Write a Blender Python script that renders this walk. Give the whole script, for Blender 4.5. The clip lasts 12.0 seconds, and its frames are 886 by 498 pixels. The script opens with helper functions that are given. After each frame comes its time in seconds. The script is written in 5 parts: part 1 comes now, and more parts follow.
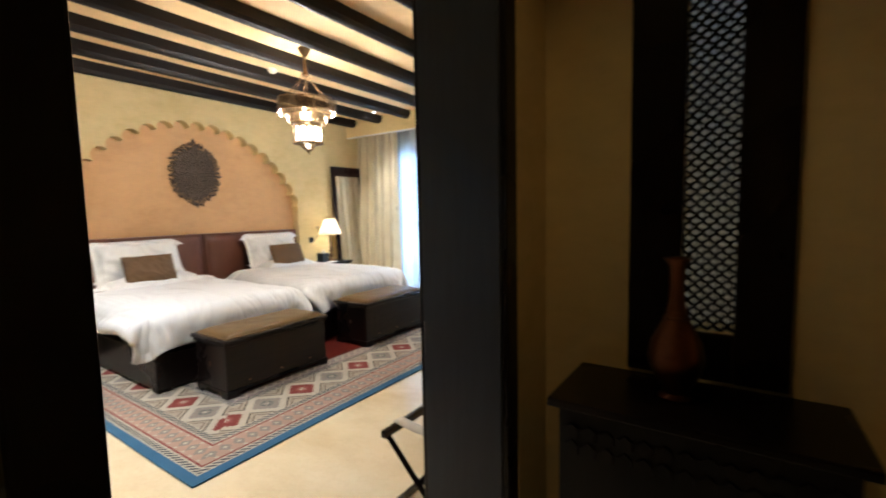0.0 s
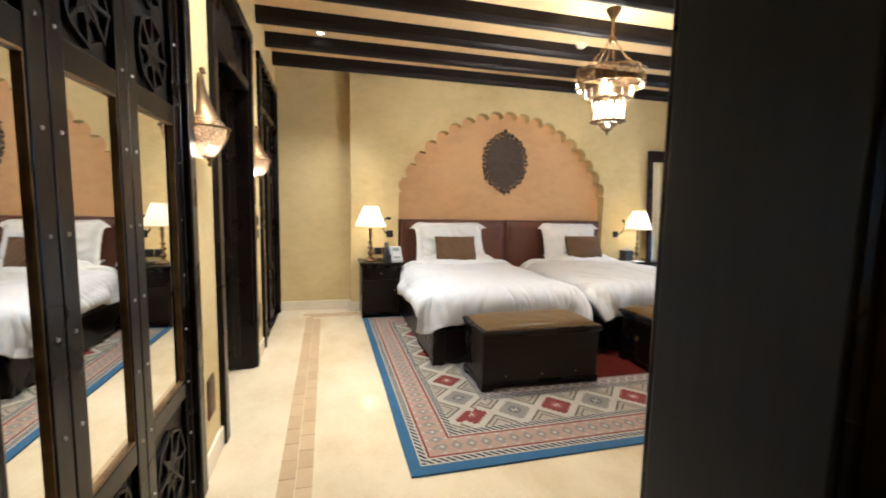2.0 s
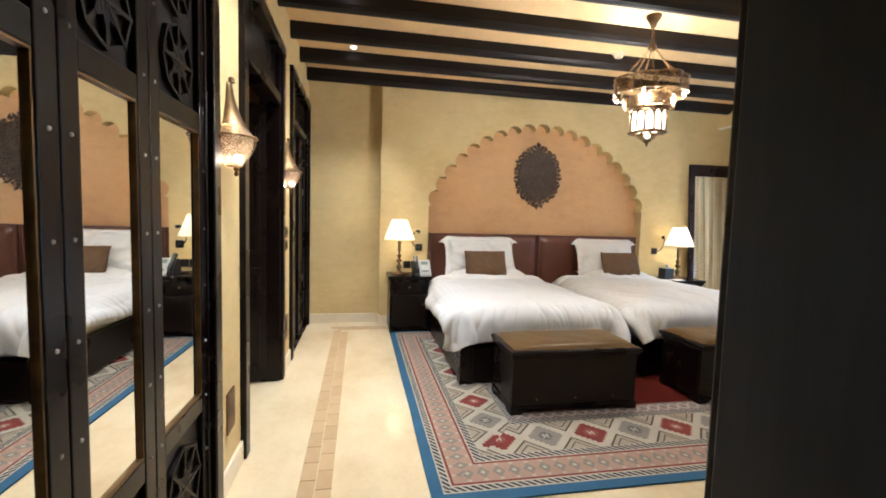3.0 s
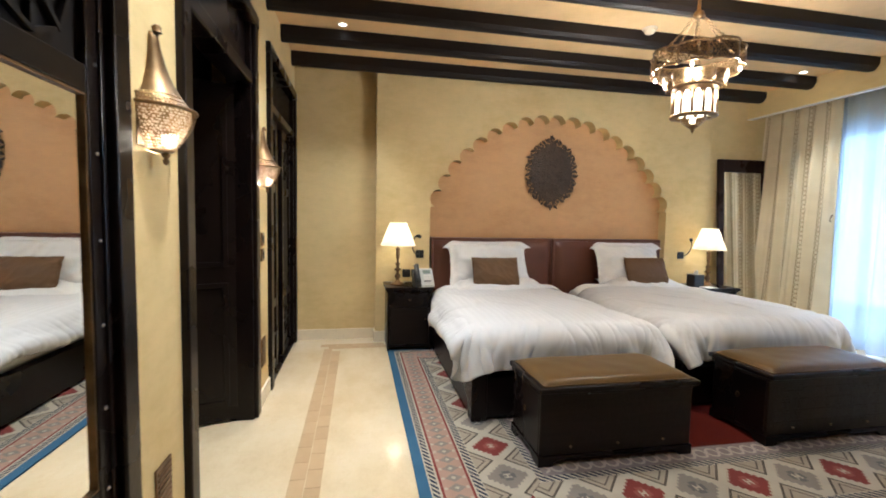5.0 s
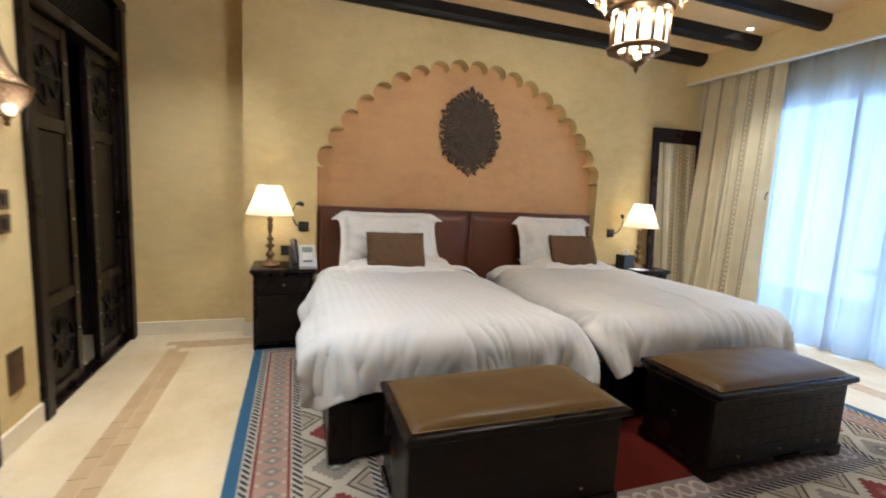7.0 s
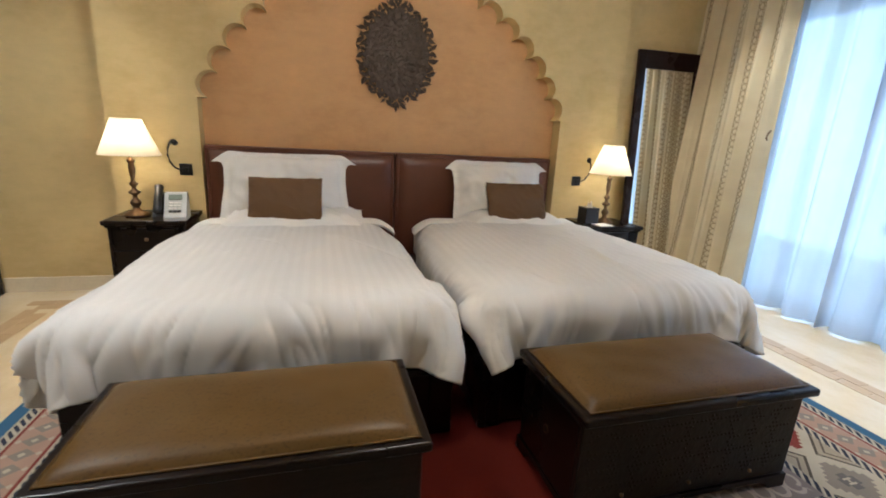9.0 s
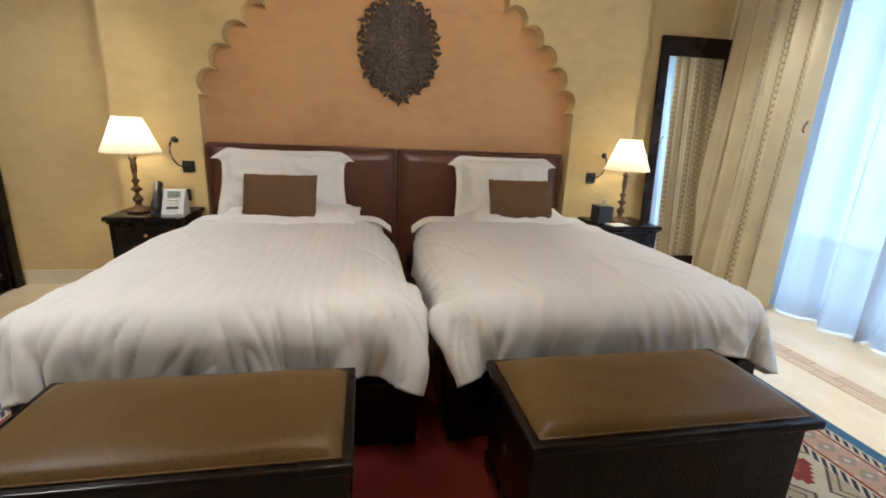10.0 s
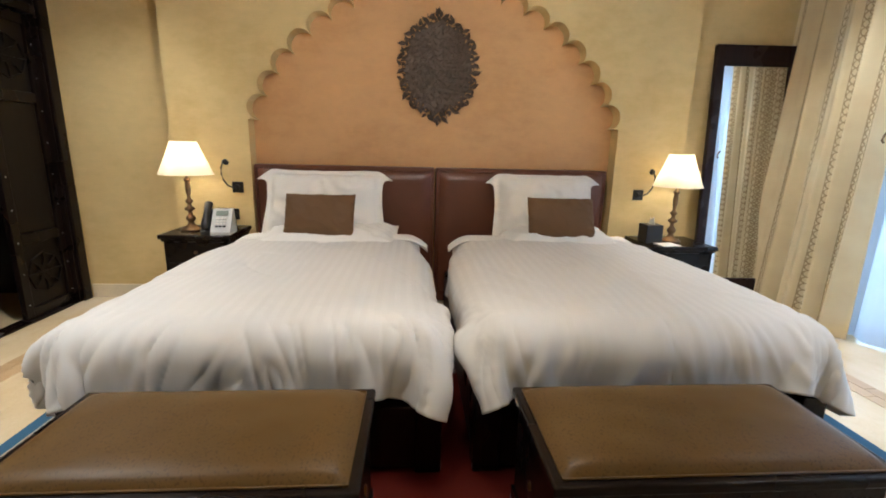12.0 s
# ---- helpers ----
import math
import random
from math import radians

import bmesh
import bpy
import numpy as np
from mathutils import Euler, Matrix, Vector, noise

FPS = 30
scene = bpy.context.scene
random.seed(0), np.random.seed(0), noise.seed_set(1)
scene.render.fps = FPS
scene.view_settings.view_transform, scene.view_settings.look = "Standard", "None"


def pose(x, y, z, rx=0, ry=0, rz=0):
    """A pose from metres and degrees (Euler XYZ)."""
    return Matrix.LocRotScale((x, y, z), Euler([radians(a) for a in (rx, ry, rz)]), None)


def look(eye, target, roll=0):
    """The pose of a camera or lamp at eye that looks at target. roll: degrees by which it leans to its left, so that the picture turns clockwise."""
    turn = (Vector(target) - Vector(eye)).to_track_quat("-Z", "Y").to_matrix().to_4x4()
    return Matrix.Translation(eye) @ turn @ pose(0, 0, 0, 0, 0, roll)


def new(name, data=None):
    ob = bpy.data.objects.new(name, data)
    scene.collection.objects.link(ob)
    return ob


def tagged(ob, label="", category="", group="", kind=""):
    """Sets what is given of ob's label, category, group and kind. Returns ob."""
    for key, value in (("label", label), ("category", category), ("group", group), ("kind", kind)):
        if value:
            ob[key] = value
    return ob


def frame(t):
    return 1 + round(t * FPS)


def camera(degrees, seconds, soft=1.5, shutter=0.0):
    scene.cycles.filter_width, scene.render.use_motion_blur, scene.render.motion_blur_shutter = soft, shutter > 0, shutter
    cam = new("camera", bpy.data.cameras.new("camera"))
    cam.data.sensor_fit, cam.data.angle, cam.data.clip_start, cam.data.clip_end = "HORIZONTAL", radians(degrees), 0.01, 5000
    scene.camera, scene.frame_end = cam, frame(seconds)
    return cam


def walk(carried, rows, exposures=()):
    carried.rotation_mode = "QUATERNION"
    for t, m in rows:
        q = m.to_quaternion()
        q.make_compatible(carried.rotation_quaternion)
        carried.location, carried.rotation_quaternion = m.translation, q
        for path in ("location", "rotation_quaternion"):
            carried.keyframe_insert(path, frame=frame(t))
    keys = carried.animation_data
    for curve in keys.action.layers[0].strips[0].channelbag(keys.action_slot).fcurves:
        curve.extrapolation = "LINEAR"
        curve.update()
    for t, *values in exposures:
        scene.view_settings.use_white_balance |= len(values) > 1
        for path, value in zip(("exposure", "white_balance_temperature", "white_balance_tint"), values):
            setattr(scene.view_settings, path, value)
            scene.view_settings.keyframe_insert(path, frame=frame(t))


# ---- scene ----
cam = camera(90.8, 12.0, soft=1.8, shutter=0.5)
PATH = [
    (0, (-0.769, 2.059, 1.338), (-1.885, 3.711, 1.169), -1.2),
    (0.5, (-0.861, 2.205, 1.322), (-2.252, 3.632, 1.148), -0.8),
    (1, (-0.943, 2.349, 1.334), (-2.572, 3.495, 1.144), -0.1),
    (1.5, (-0.97, 2.528, 1.339), (-2.798, 3.314, 1.136), 0.7),
    (2, (-1.008, 2.664, 1.331), (-2.929, 3.177, 1.123), 1.1),
    (2.5, (-1.06, 2.67, 1.344), (-3.013, 3.053, 1.144), 1.2),
    (3, (-1.102, 2.705, 1.316), (-3.061, 3.08, 1.172), 1.6),
    (5, (-1.687, 2.765, 1.317), (-3.646, 3.143, 1.184), 1.1),
    (5.5, (-1.904, 2.816, 1.302), (-3.851, 3.25, 1.154), 1.4),
    (6, (-2.125, 2.892, 1.305), (-4.054, 3.39, 1.134), 1.8),
    (6.5, (-2.272, 3.054, 1.291), (-4.173, 3.638, 1.078), 2.4),
    (7, (-2.425, 3.335, 1.279), (-4.301, 3.98, 1.029), 2.8),
    (7.2, (-2.476, 3.439, 1.261), (-4.344, 4.097, 0.979), 2.9),
    (9, (-2.767, 4.366, 1.258), (-4.633, 4.894, 0.768), 3.0),
    (9.5, (-2.818, 4.557, 1.24), (-4.696, 5.009, 0.719), 2.8),
    (10, (-2.817, 4.677, 1.269), (-4.716, 5.035, 0.752), 2.5),
    (10.5, (-2.787, 4.753, 1.283), (-4.709, 5.007, 0.791), 1.9),
    (11, (-2.777, 4.789, 1.259), (-4.715, 4.97, 0.801), 1.5),
    (11.5, (-2.807, 4.804, 1.261), (-4.752, 4.946, 0.818), 1.4),
    (12, (-2.854, 4.773, 1.261), (-4.8, 4.909, 0.821), 1.4),
]
walk(cam, [(t, look(eye, target, roll)) for t, eye, target, roll in PATH], [(0.0, 0.84, 5300, 10), (3.0, 0.76, 5200, 10), (5.5, 0.44, 5200, 10), (7.0, 0.34, 5250, 10), (9.0, 0.17, 5450, 10), (12.0, 0.33, 5500, 10)])

# ---- light ----
SUN_TURN, SUN_UP = radians(40), radians(55)
world = bpy.data.worlds.new("sky")
scene.world = world
world.use_nodes = True
wt = world.node_tree
sky = wt.nodes.new("ShaderNodeTexSky")
sky.sky_type, sky.sun_disc, sky.sun_elevation, sky.sun_rotation = "NISHITA", False, SUN_UP, SUN_TURN
wt.links.new(sky.outputs[0], wt.nodes["Background"].inputs[0])
wt.nodes["Background"].inputs[1].default_value = 0.10


def lamp(name, kind, place, watts, colour, size=0.03, target=None, spot=70, shape=None):
    data = bpy.data.lights.new(name, kind)
    data.energy, data.color = watts, colour
    if kind == "AREA":
        data.shape, data.size, data.size_y = "RECTANGLE", shape[0], shape[1]
    else:
        data.shadow_soft_size = size
    if kind == "SPOT":
        data.spot_size, data.spot_blend = radians(spot), 1.0
    ob = new(name, data)
    ob.matrix_world = look(place, target) if target else Matrix.Translation(place)
    return ob


WARM, WARMER, WHITE = (1.0, 0.86, 0.66), (1.0, 0.80, 0.52), (1.0, 0.91, 0.76)
sun = lamp("sun", "SUN", (0, 20, 10), 3.0, (1.0, 0.95, 0.88))
sun.data.angle = radians(0.5)
sun.matrix_world = Matrix.Translation((0, 20, 10)) @ Euler((radians(90) - SUN_UP, 0, radians(180) - SUN_TURN)).to_matrix().to_4x4()
CHAND = (-4.29, 4.95)
for k in range(4):
    a = radians(45 + 90 * k)
    lamp("chandelier_bulb", "POINT", (CHAND[0] + 0.245 * math.cos(a), CHAND[1] + 0.245 * math.sin(a), 2.268), 18, WARM, 0.018)
for x in (-3.29, -4.91):
    lamp("sconce_bulb", "POINT", (x, 2.15, 1.555), 8, WARMER, 0.03)
TABLE_LAMPS = ((-6.12, 3.155, 0.65, 1.0), (-6.12, 6.80, 0.60, 1.07))
for x, y, z, k in TABLE_LAMPS:
    lamp("table_lamp_bulb", "POINT", (x, y, z + 0.50 * k), 6.0, WARMER, 0.04)
DOWNLIGHTS = [(-5.57, 2.62), (-5.60, 7.34), (-4.39, 2.62), (-4.39, 7.34), (-3.21, 2.62), (-3.21, 7.34)]
for x, y in DOWNLIGHTS:
    lamp("downlight_beam", "SPOT", (x, y, 2.92), 112 if y > 4 else (90 if x < -5 else 118), WHITE, 0.04, (x, y + 0.001, 0), 108 if y < 4 else (78 if x < -5 else 82))
# unseen fill spot without a fitting, added to brighten the dark entry
lamp("entry_downlight_beam", "SPOT", (-1.08, 2.80, 2.60), 4.5, (1.0, 0.66, 0.22), 0.04, (-1.08, 2.801, 0), 125)


# ---- materials ----
class Val:
    """A number inside a node tree, with arithmetic."""

    def __init__(self, tree, socket):
        self.tree, self.socket = tree, socket

    def op(self, kind, *others):
        node = self.tree.nodes.new("ShaderNodeMath")
        node.operation = kind
        for k, o in enumerate((self, *others)):
            if isinstance(o, Val):
                self.tree.links.new(o.socket, node.inputs[k])
            else:
                node.inputs[k].default_value = o
        return Val(self.tree, node.outputs[0])

    def __add__(self, o): return self.op("ADD", o)
    def __sub__(self, o): return self.op("SUBTRACT", o)
    def __mul__(self, o): return self.op("MULTIPLY", o)
    def __truediv__(self, o): return self.op("DIVIDE", o)
    def lt(self, o): return self.op("LESS_THAN", o)
    def gt(self, o): return self.op("GREATER_THAN", o)
    def mod(self, o): return self.op("FLOORED_MODULO", o)
    def mn(self, o): return self.op("MINIMUM", o)
    def mx(self, o): return self.op("MAXIMUM", o)
    def ab(self): return self.op("ABSOLUTE")
    def floor(self): return self.op("FLOOR")
    def sin(self): return self.op("SINE")
    def within(self, a, b): return self.gt(a) * self.lt(b)


class Mat:
    """A node material with a Principled shader and a few shortcuts."""

    def __init__(self, name, rough=0.5, metal=0.0, spec=0.5):
        self.m = bpy.data.materials.new(name)
        self.m.use_nodes = True
        self.t = self.m.node_tree
        self.b = self.t.nodes["Principled BSDF"]
        self.out = self.t.nodes["Material Output"]
        self.b.inputs["Roughness"].default_value = rough
        self.b.inputs["Metallic"].default_value = metal
        self.b.inputs["Specular IOR Level"].default_value = spec
        self.tc = self.t.nodes.new("ShaderNodeTexCoord")

    def noise(self, scale, detail=4, stretch=(1, 1, 1), rough=0.55, coords="Object", shift=0.0):
        mp = self.t.nodes.new("ShaderNodeMapping")
        mp.inputs["Scale"].default_value = stretch
        mp.inputs["Location"].default_value = (shift, shift, shift)
        self.t.links.new(self.tc.outputs[coords], mp.inputs[0])
        n = self.t.nodes.new("ShaderNodeTexNoise")
        n.inputs["Scale"].default_value, n.inputs["Detail"].default_value, n.inputs["Roughness"].default_value = scale, detail, rough
        self.t.links.new(mp.outputs[0], n.inputs["Vector"])
        return Val(self.t, n.outputs["Fac"])

    def voronoi(self, scale, feature="F1", coords="Object"):
        n = self.t.nodes.new("ShaderNodeTexVoronoi")
        n.feature = feature
        n.inputs["Scale"].default_value = scale
        self.t.links.new(self.tc.outputs[coords], n.inputs["Vector"])
        return Val(self.t, n.outputs["Distance"])

    def axis(self, coords="Object"):
        n = self.t.nodes.new("ShaderNodeSeparateXYZ")
        self.t.links.new(self.tc.outputs[coords], n.inputs[0])
        return [Val(self.t, n.outputs[k]) for k in range(3)]

    def ramp(self, fac, *stops):
        n = self.t.nodes.new("ShaderNodeValToRGB")
        els = n.color_ramp.elements
        while len(els) < len(stops):
            els.new(0.5)
        for e, (p, c) in zip(els, stops):
            e.position, e.color = p, (*c, 1)
        self.t.links.new(fac.socket, n.inputs[0])
        return n.outputs[0]

    def mix(self, fac, a, b, kind="MIX"):
        n = self.t.nodes.new("ShaderNodeMix")
        n.data_type, n.blend_type = "RGBA", kind
        for k, v in ((0, fac), (6, a), (7, b)):
            v = v.socket if isinstance(v, Val) else v
            if isinstance(v, bpy.types.NodeSocket):
                self.t.links.new(v, n.inputs[k])
            else:
                n.inputs[k].default_value = (*v, 1) if isinstance(v, tuple) else v
        return n.outputs[2]

    def colour(self, socket):
        self.t.links.new(socket, self.b.inputs["Base Color"])
        return self

    def roughness(self, fac, lo, hi):
        r = fac * (hi - lo) + lo
        self.t.links.new(r.socket, self.b.inputs["Roughness"])
        return self

    def bump(self, height, strength=0.2, distance=0.01):
        n = self.t.nodes.new("ShaderNodeBump")
        n.inputs["Strength"].default_value, n.inputs["Distance"].default_value = strength, distance
        self.t.links.new(height.socket, n.inputs["Height"])
        self.t.links.new(n.outputs[0], self.b.inputs["Normal"])
        return self


def tone(c, k):
    return tuple(min(1.0, v * k) for v in c)


def plain(name, c, rough=0.5, metal=0.0, var=0.15, big=4.0, fine=80.0, bump=0.08, spec=0.5):
    """A surface with stains at one scale and grain at another."""
    m = Mat(name, rough, metal, spec)
    a, b = m.noise(big), m.noise(fine, 3)
    m.colour(m.ramp(a * 0.65 + b * 0.35, (0.3, tone(c, 1 - var)), (0.7, tone(c, 1 + var))))
    m.roughness(a, max(0.03, rough - 0.08), min(1, rough + 0.08))
    return m.bump(b * 0.6 + a * 0.4, bump, 0.004).m


def plaster(name, c, c2):
    m = Mat(name, 0.75, 0, 0.3)
    cloud, trowel, grit = m.noise(1.4, 5, (1, 1, 1), 0.6), m.noise(7, 5, (1, 1, 2.2), 0.65, shift=3), m.noise(140, 2)
    m.colour(m.ramp(cloud * 0.6 + trowel * 0.4, (0.34, c2), (0.5, c), (0.68, tone(c, 1.10))))
    m.roughness(trowel, 0.6, 0.85)
    return m.bump(trowel * 0.8 + grit * 0.12 + cloud, 0.22, 0.008).m


def wood(name, c, axis=2, rough=0.25, var=0.45):
    m = Mat(name, rough, 0, 0.22)
    st = [14, 14, 14]
    st[axis] = 0.9
    grain, pore, wear = m.noise(3, 6, tuple(st), 0.7), m.noise(22, 3, tuple(st), 0.6, shift=5), m.noise(2.5, 3)
    m.colour(m.ramp(grain * 0.7 + wear * 0.3, (0.3, tone(c, 1 - var)), (0.55, c), (0.75, tone(c, 1 + var))))
    m.roughness(wear, rough - 0.08, rough + 0.14)
    return m.bump(grain * 0.5 + pore * 0.5, 0.12, 0.003).m


def leather(name, c, rough=0.42):
    m = Mat(name, rough, 0, 0.5)
    worn, pebble = m.noise(3.2, 4), m.voronoi(260)
    m.colour(m.ramp(worn, (0.3, tone(c, 0.85)), (0.7, tone(c, 1.12))))
    m.roughness(worn, rough - 0.06, rough + 0.08)
    return m.bump(pebble * 0.6 + worn * 2.0, 0.10, 0.002).m


def linen(name, c, stripes=False):
    m = Mat(name, 0.8, 0, 0.25)
    u = m.axis("UV")[0]
    weave, soft = m.noise(420, 2), m.noise(2.2, 4)
    col = m.ramp(soft, (0.3, tone(c, 0.95)), (0.7, c))
    if stripes:
        band = u.mod(0.05).lt(0.025)
        col = m.mix(band, col, tone(c, 0.975))
        m.roughness(band, 0.45, 0.8)
    m.colour(col)
    m.b.inputs["Sheen Weight"].default_value = 0.15
    return m.bump(weave * 0.3 + soft * 3, 0.12, 0.004).m


def metal(name, c, rough=0.35, var=0.3):
    m = Mat(name, rough, 1.0)
    tarnish, fine = m.noise(14, 5), m.noise(120, 2)
    m.colour(m.ramp(tarnish, (0.3, tone(c, 1 - var)), (0.7, tone(c, 1 + var))))
    m.roughness(tarnish, rough - 0.1, rough + 0.15)
    return m.bump(fine + tarnish, 0.12, 0.002).m


def glow(name, c, strength, base=None):
    m = Mat(name, 0.4)
    m.b.inputs["Base Color"].default_value = (*(base or c), 1)
    m.b.inputs["Emission Color"].default_value = (*c, 1)
    m.b.inputs["Emission Strength"].default_value = strength
    return m.m


M_WALL = plaster("ochre_plaster", (0.68, 0.53, 0.255), (0.60, 0.455, 0.20))
M_TERRA = plaster("terracotta_plaster", (0.63, 0.375, 0.170), (0.55, 0.315, 0.135))
M_CEIL = plaster("peach_ceiling_plaster", (0.74, 0.52, 0.26), (0.66, 0.45, 0.21))
M_WOOD_X = wood("dark_wood_x", (0.0072, 0.0042, 0.0036), 0)
M_WOOD_Y = wood("dark_wood_y", (0.0072, 0.0042, 0.0036), 1)
M_WOOD_Z = wood("dark_wood_z", (0.0072, 0.0042, 0.0036), 2)
M_FRAME = wood("mirror_frame_wood", (0.020, 0.010, 0.010), 2)
M_BEAM = wood("beam_wood", (0.011, 0.0075, 0.007), 1, 0.45)
M_HEAD = leather("red_brown_leather", (0.115, 0.040, 0.022), 0.36)
def worn_leather():
    m = Mat("worn_tan_leather", 0.42, 0, 0.24)
    worn, pebble, patch = m.noise(3.2, 4), m.voronoi(240), m.noise(2.0, 2, shift=4)
    speck = m.noise(125, 2).gt(0.60) * patch.gt(0.43)
    col = m.ramp(worn, (0.3, (0.092, 0.052, 0.015)), (0.7, (0.124, 0.072, 0.022)))
    m.colour(m.mix(speck * 0.6, col, (0.050, 0.025, 0.009)))
    m.roughness(worn, 0.30, 0.46)
    return m.bump(pebble * 0.6 + worn * 2.0 - speck * 0.6, 0.12, 0.002).m


M_SEAT = worn_leather()
M_DUVET = linen("striped_duvet_cotton", (0.655, 0.65, 0.645), True)
M_SHEET = linen("white_cotton", (0.76, 0.75, 0.73))
M_CUSH = plain("brown_satin", (0.125, 0.068, 0.029), 0.6, 0, 0.06, 6, 400, 0.06, 0.3)
M_BRONZE = metal("aged_bronze", (0.23, 0.15, 0.085), 0.38)
M_BRASS = metal("antique_brass", (0.19, 0.120, 0.056), 0.42, 0.4)
M_STEEL = metal("brushed_steel", (0.6, 0.6, 0.6), 0.3, 0.1)
M_BLACK = plain("black_plastic", (0.018, 0.017, 0.017), 0.35, 0, 0.2, 10, 200, 0.03)
M_GREY = plain("grey_plastic", (0.50, 0.51, 0.50), 0.4, 0, 0.05, 10, 200, 0.02)
M_LCD = plain("display_glass", (0.22, 0.26, 0.22), 0.15, 0, 0.05, 10, 200, 0.01)
M_DETECTOR = plain("yellowed_plastic", (0.66, 0.55, 0.38), 0.45, 0, 0.05, 6, 150, 0.02)
M_WHITE = plain("white_paint", (0.75, 0.73, 0.68), 0.45, 0, 0.05, 6, 150, 0.02)
M_PAPER = plain("white_tissue", (0.82, 0.82, 0.80), 0.8, 0, 0.04, 8, 200, 0.05)
M_STONE = plain("cream_stone", (0.78, 0.69, 0.52), 0.35, 0, 0.1, 5, 60, 0.05)
# near-black so that the open closets look unlit: shade put into the colour
M_CLOSET = plain("closet_shade_black", (0.014, 0.012, 0.011), 0.8, 0, 0.2, 3, 60, 0.05)
M_COPPER = metal("hammered_copper", (0.13, 0.05, 0.024), 0.36)
M_TERRACE = plain("terrace_stone", (0.55, 0.50, 0.42), 0.6, 0, 0.12, 3, 40, 0.1)
M_MEDAL = plain("dark_carved_metal", (0.10, 0.070, 0.050), 0.5, 0.35, 0.45, 18, 120, 0.2)
M_BULB = glow("lit_bulb", (1.0, 0.80, 0.50), 9.0, (1, 1, 1))
M_CANDLE = glow("lit_frosted_glass", (1.0, 0.85, 0.60), 4.5, (0.9, 0.85, 0.75))
M_DOWN = glow("lit_downlight", (1.0, 0.88, 0.68), 14.0, (1, 1, 1))


def marble():
    m = Mat("polished_cream_marble", 0.12, 0, 0.5)
    cloud, vein, speck = m.noise(1.3, 6, (1, 1.6, 1), 0.62), m.noise(4.5, 7, (1, 1, 1), 0.7, shift=9), m.noise(60, 3)
    col = m.ramp(cloud * 0.92 + speck * 0.08, (0.32, (0.60, 0.46, 0.27)), (0.52, (0.71, 0.58, 0.37)), (0.70, (0.76, 0.65, 0.46)))
    thin = (vein - 0.5).ab().lt(0.012)
    m.colour(m.mix(thin * 0.12, col, (0.52, 0.38, 0.22)))
    m.roughness(cloud, 0.07, 0.17)
    return m.bump(cloud, 0.03, 0.004).m


def strip_tile():
    m = Mat("tan_marble_tile", 0.2, 0, 0.5)
    info = m.t.nodes.new("ShaderNodeObjectInfo")
    r = Val(m.t, info.outputs["Random"])
    cloud = m.noise(9, 5)
    m.colour(m.ramp(cloud * 0.6 + r * 0.4, (0.2, (0.47, 0.325, 0.175)), (0.55, (0.53, 0.375, 0.21)), (0.9, (0.57, 0.415, 0.24))))
    m.roughness(cloud, 0.14, 0.32)
    return m.bump(cloud, 0.05, 0.003).m


def mirror_glass():
    m = Mat("silvered_mirror", 0.015, 1.0)
    m.colour(m.ramp(m.noise(3), (0.3, (0.86, 0.87, 0.85)), (0.7, (0.90, 0.90, 0.88))))
    return m.m


def clear_glass():
    m = Mat("window_glass", 0.0)
    m.b.inputs["Transmission Weight"].default_value = 1.0
    m.b.inputs["IOR"].default_value = 1.02
    m.b.inputs["Base Color"].default_value = (0.97, 0.99, 1, 1)
    return m.m


def thin_cloth(name, c, clear, through_light, folds=True):
    """A cloth that lets light through: part clear, part translucent, part diffuse."""
    m = Mat(name, 0.9)
    t = m.t
    weave = m.noise(500, 2, coords="UV")
    big = m.noise(3, 3, coords="UV")
    col = m.ramp(weave * 0.5 + big * 0.5, (0.3, tone(c, 0.9)), (0.7, c))
    d, tr, cl = (t.nodes.new("ShaderNodeBsdf" + k) for k in ("Diffuse", "Translucent", "Transparent"))
    t.links.new(col, d.inputs[0])
    t.links.new(col, tr.inputs[0])
    a, b = t.nodes.new("ShaderNodeMixShader"), t.nodes.new("ShaderNodeMixShader")
    a.inputs[0].default_value = through_light
    b.inputs[0].default_value = clear
    t.links.new(d.outputs[0], a.inputs[1]); t.links.new(tr.outputs[0], a.inputs[2])
    t.links.new(a.outputs[0], b.inputs[1]); t.links.new(cl.outputs[0], b.inputs[2])
    t.links.new(b.outputs[0], m.out.inputs[0])
    return m.m


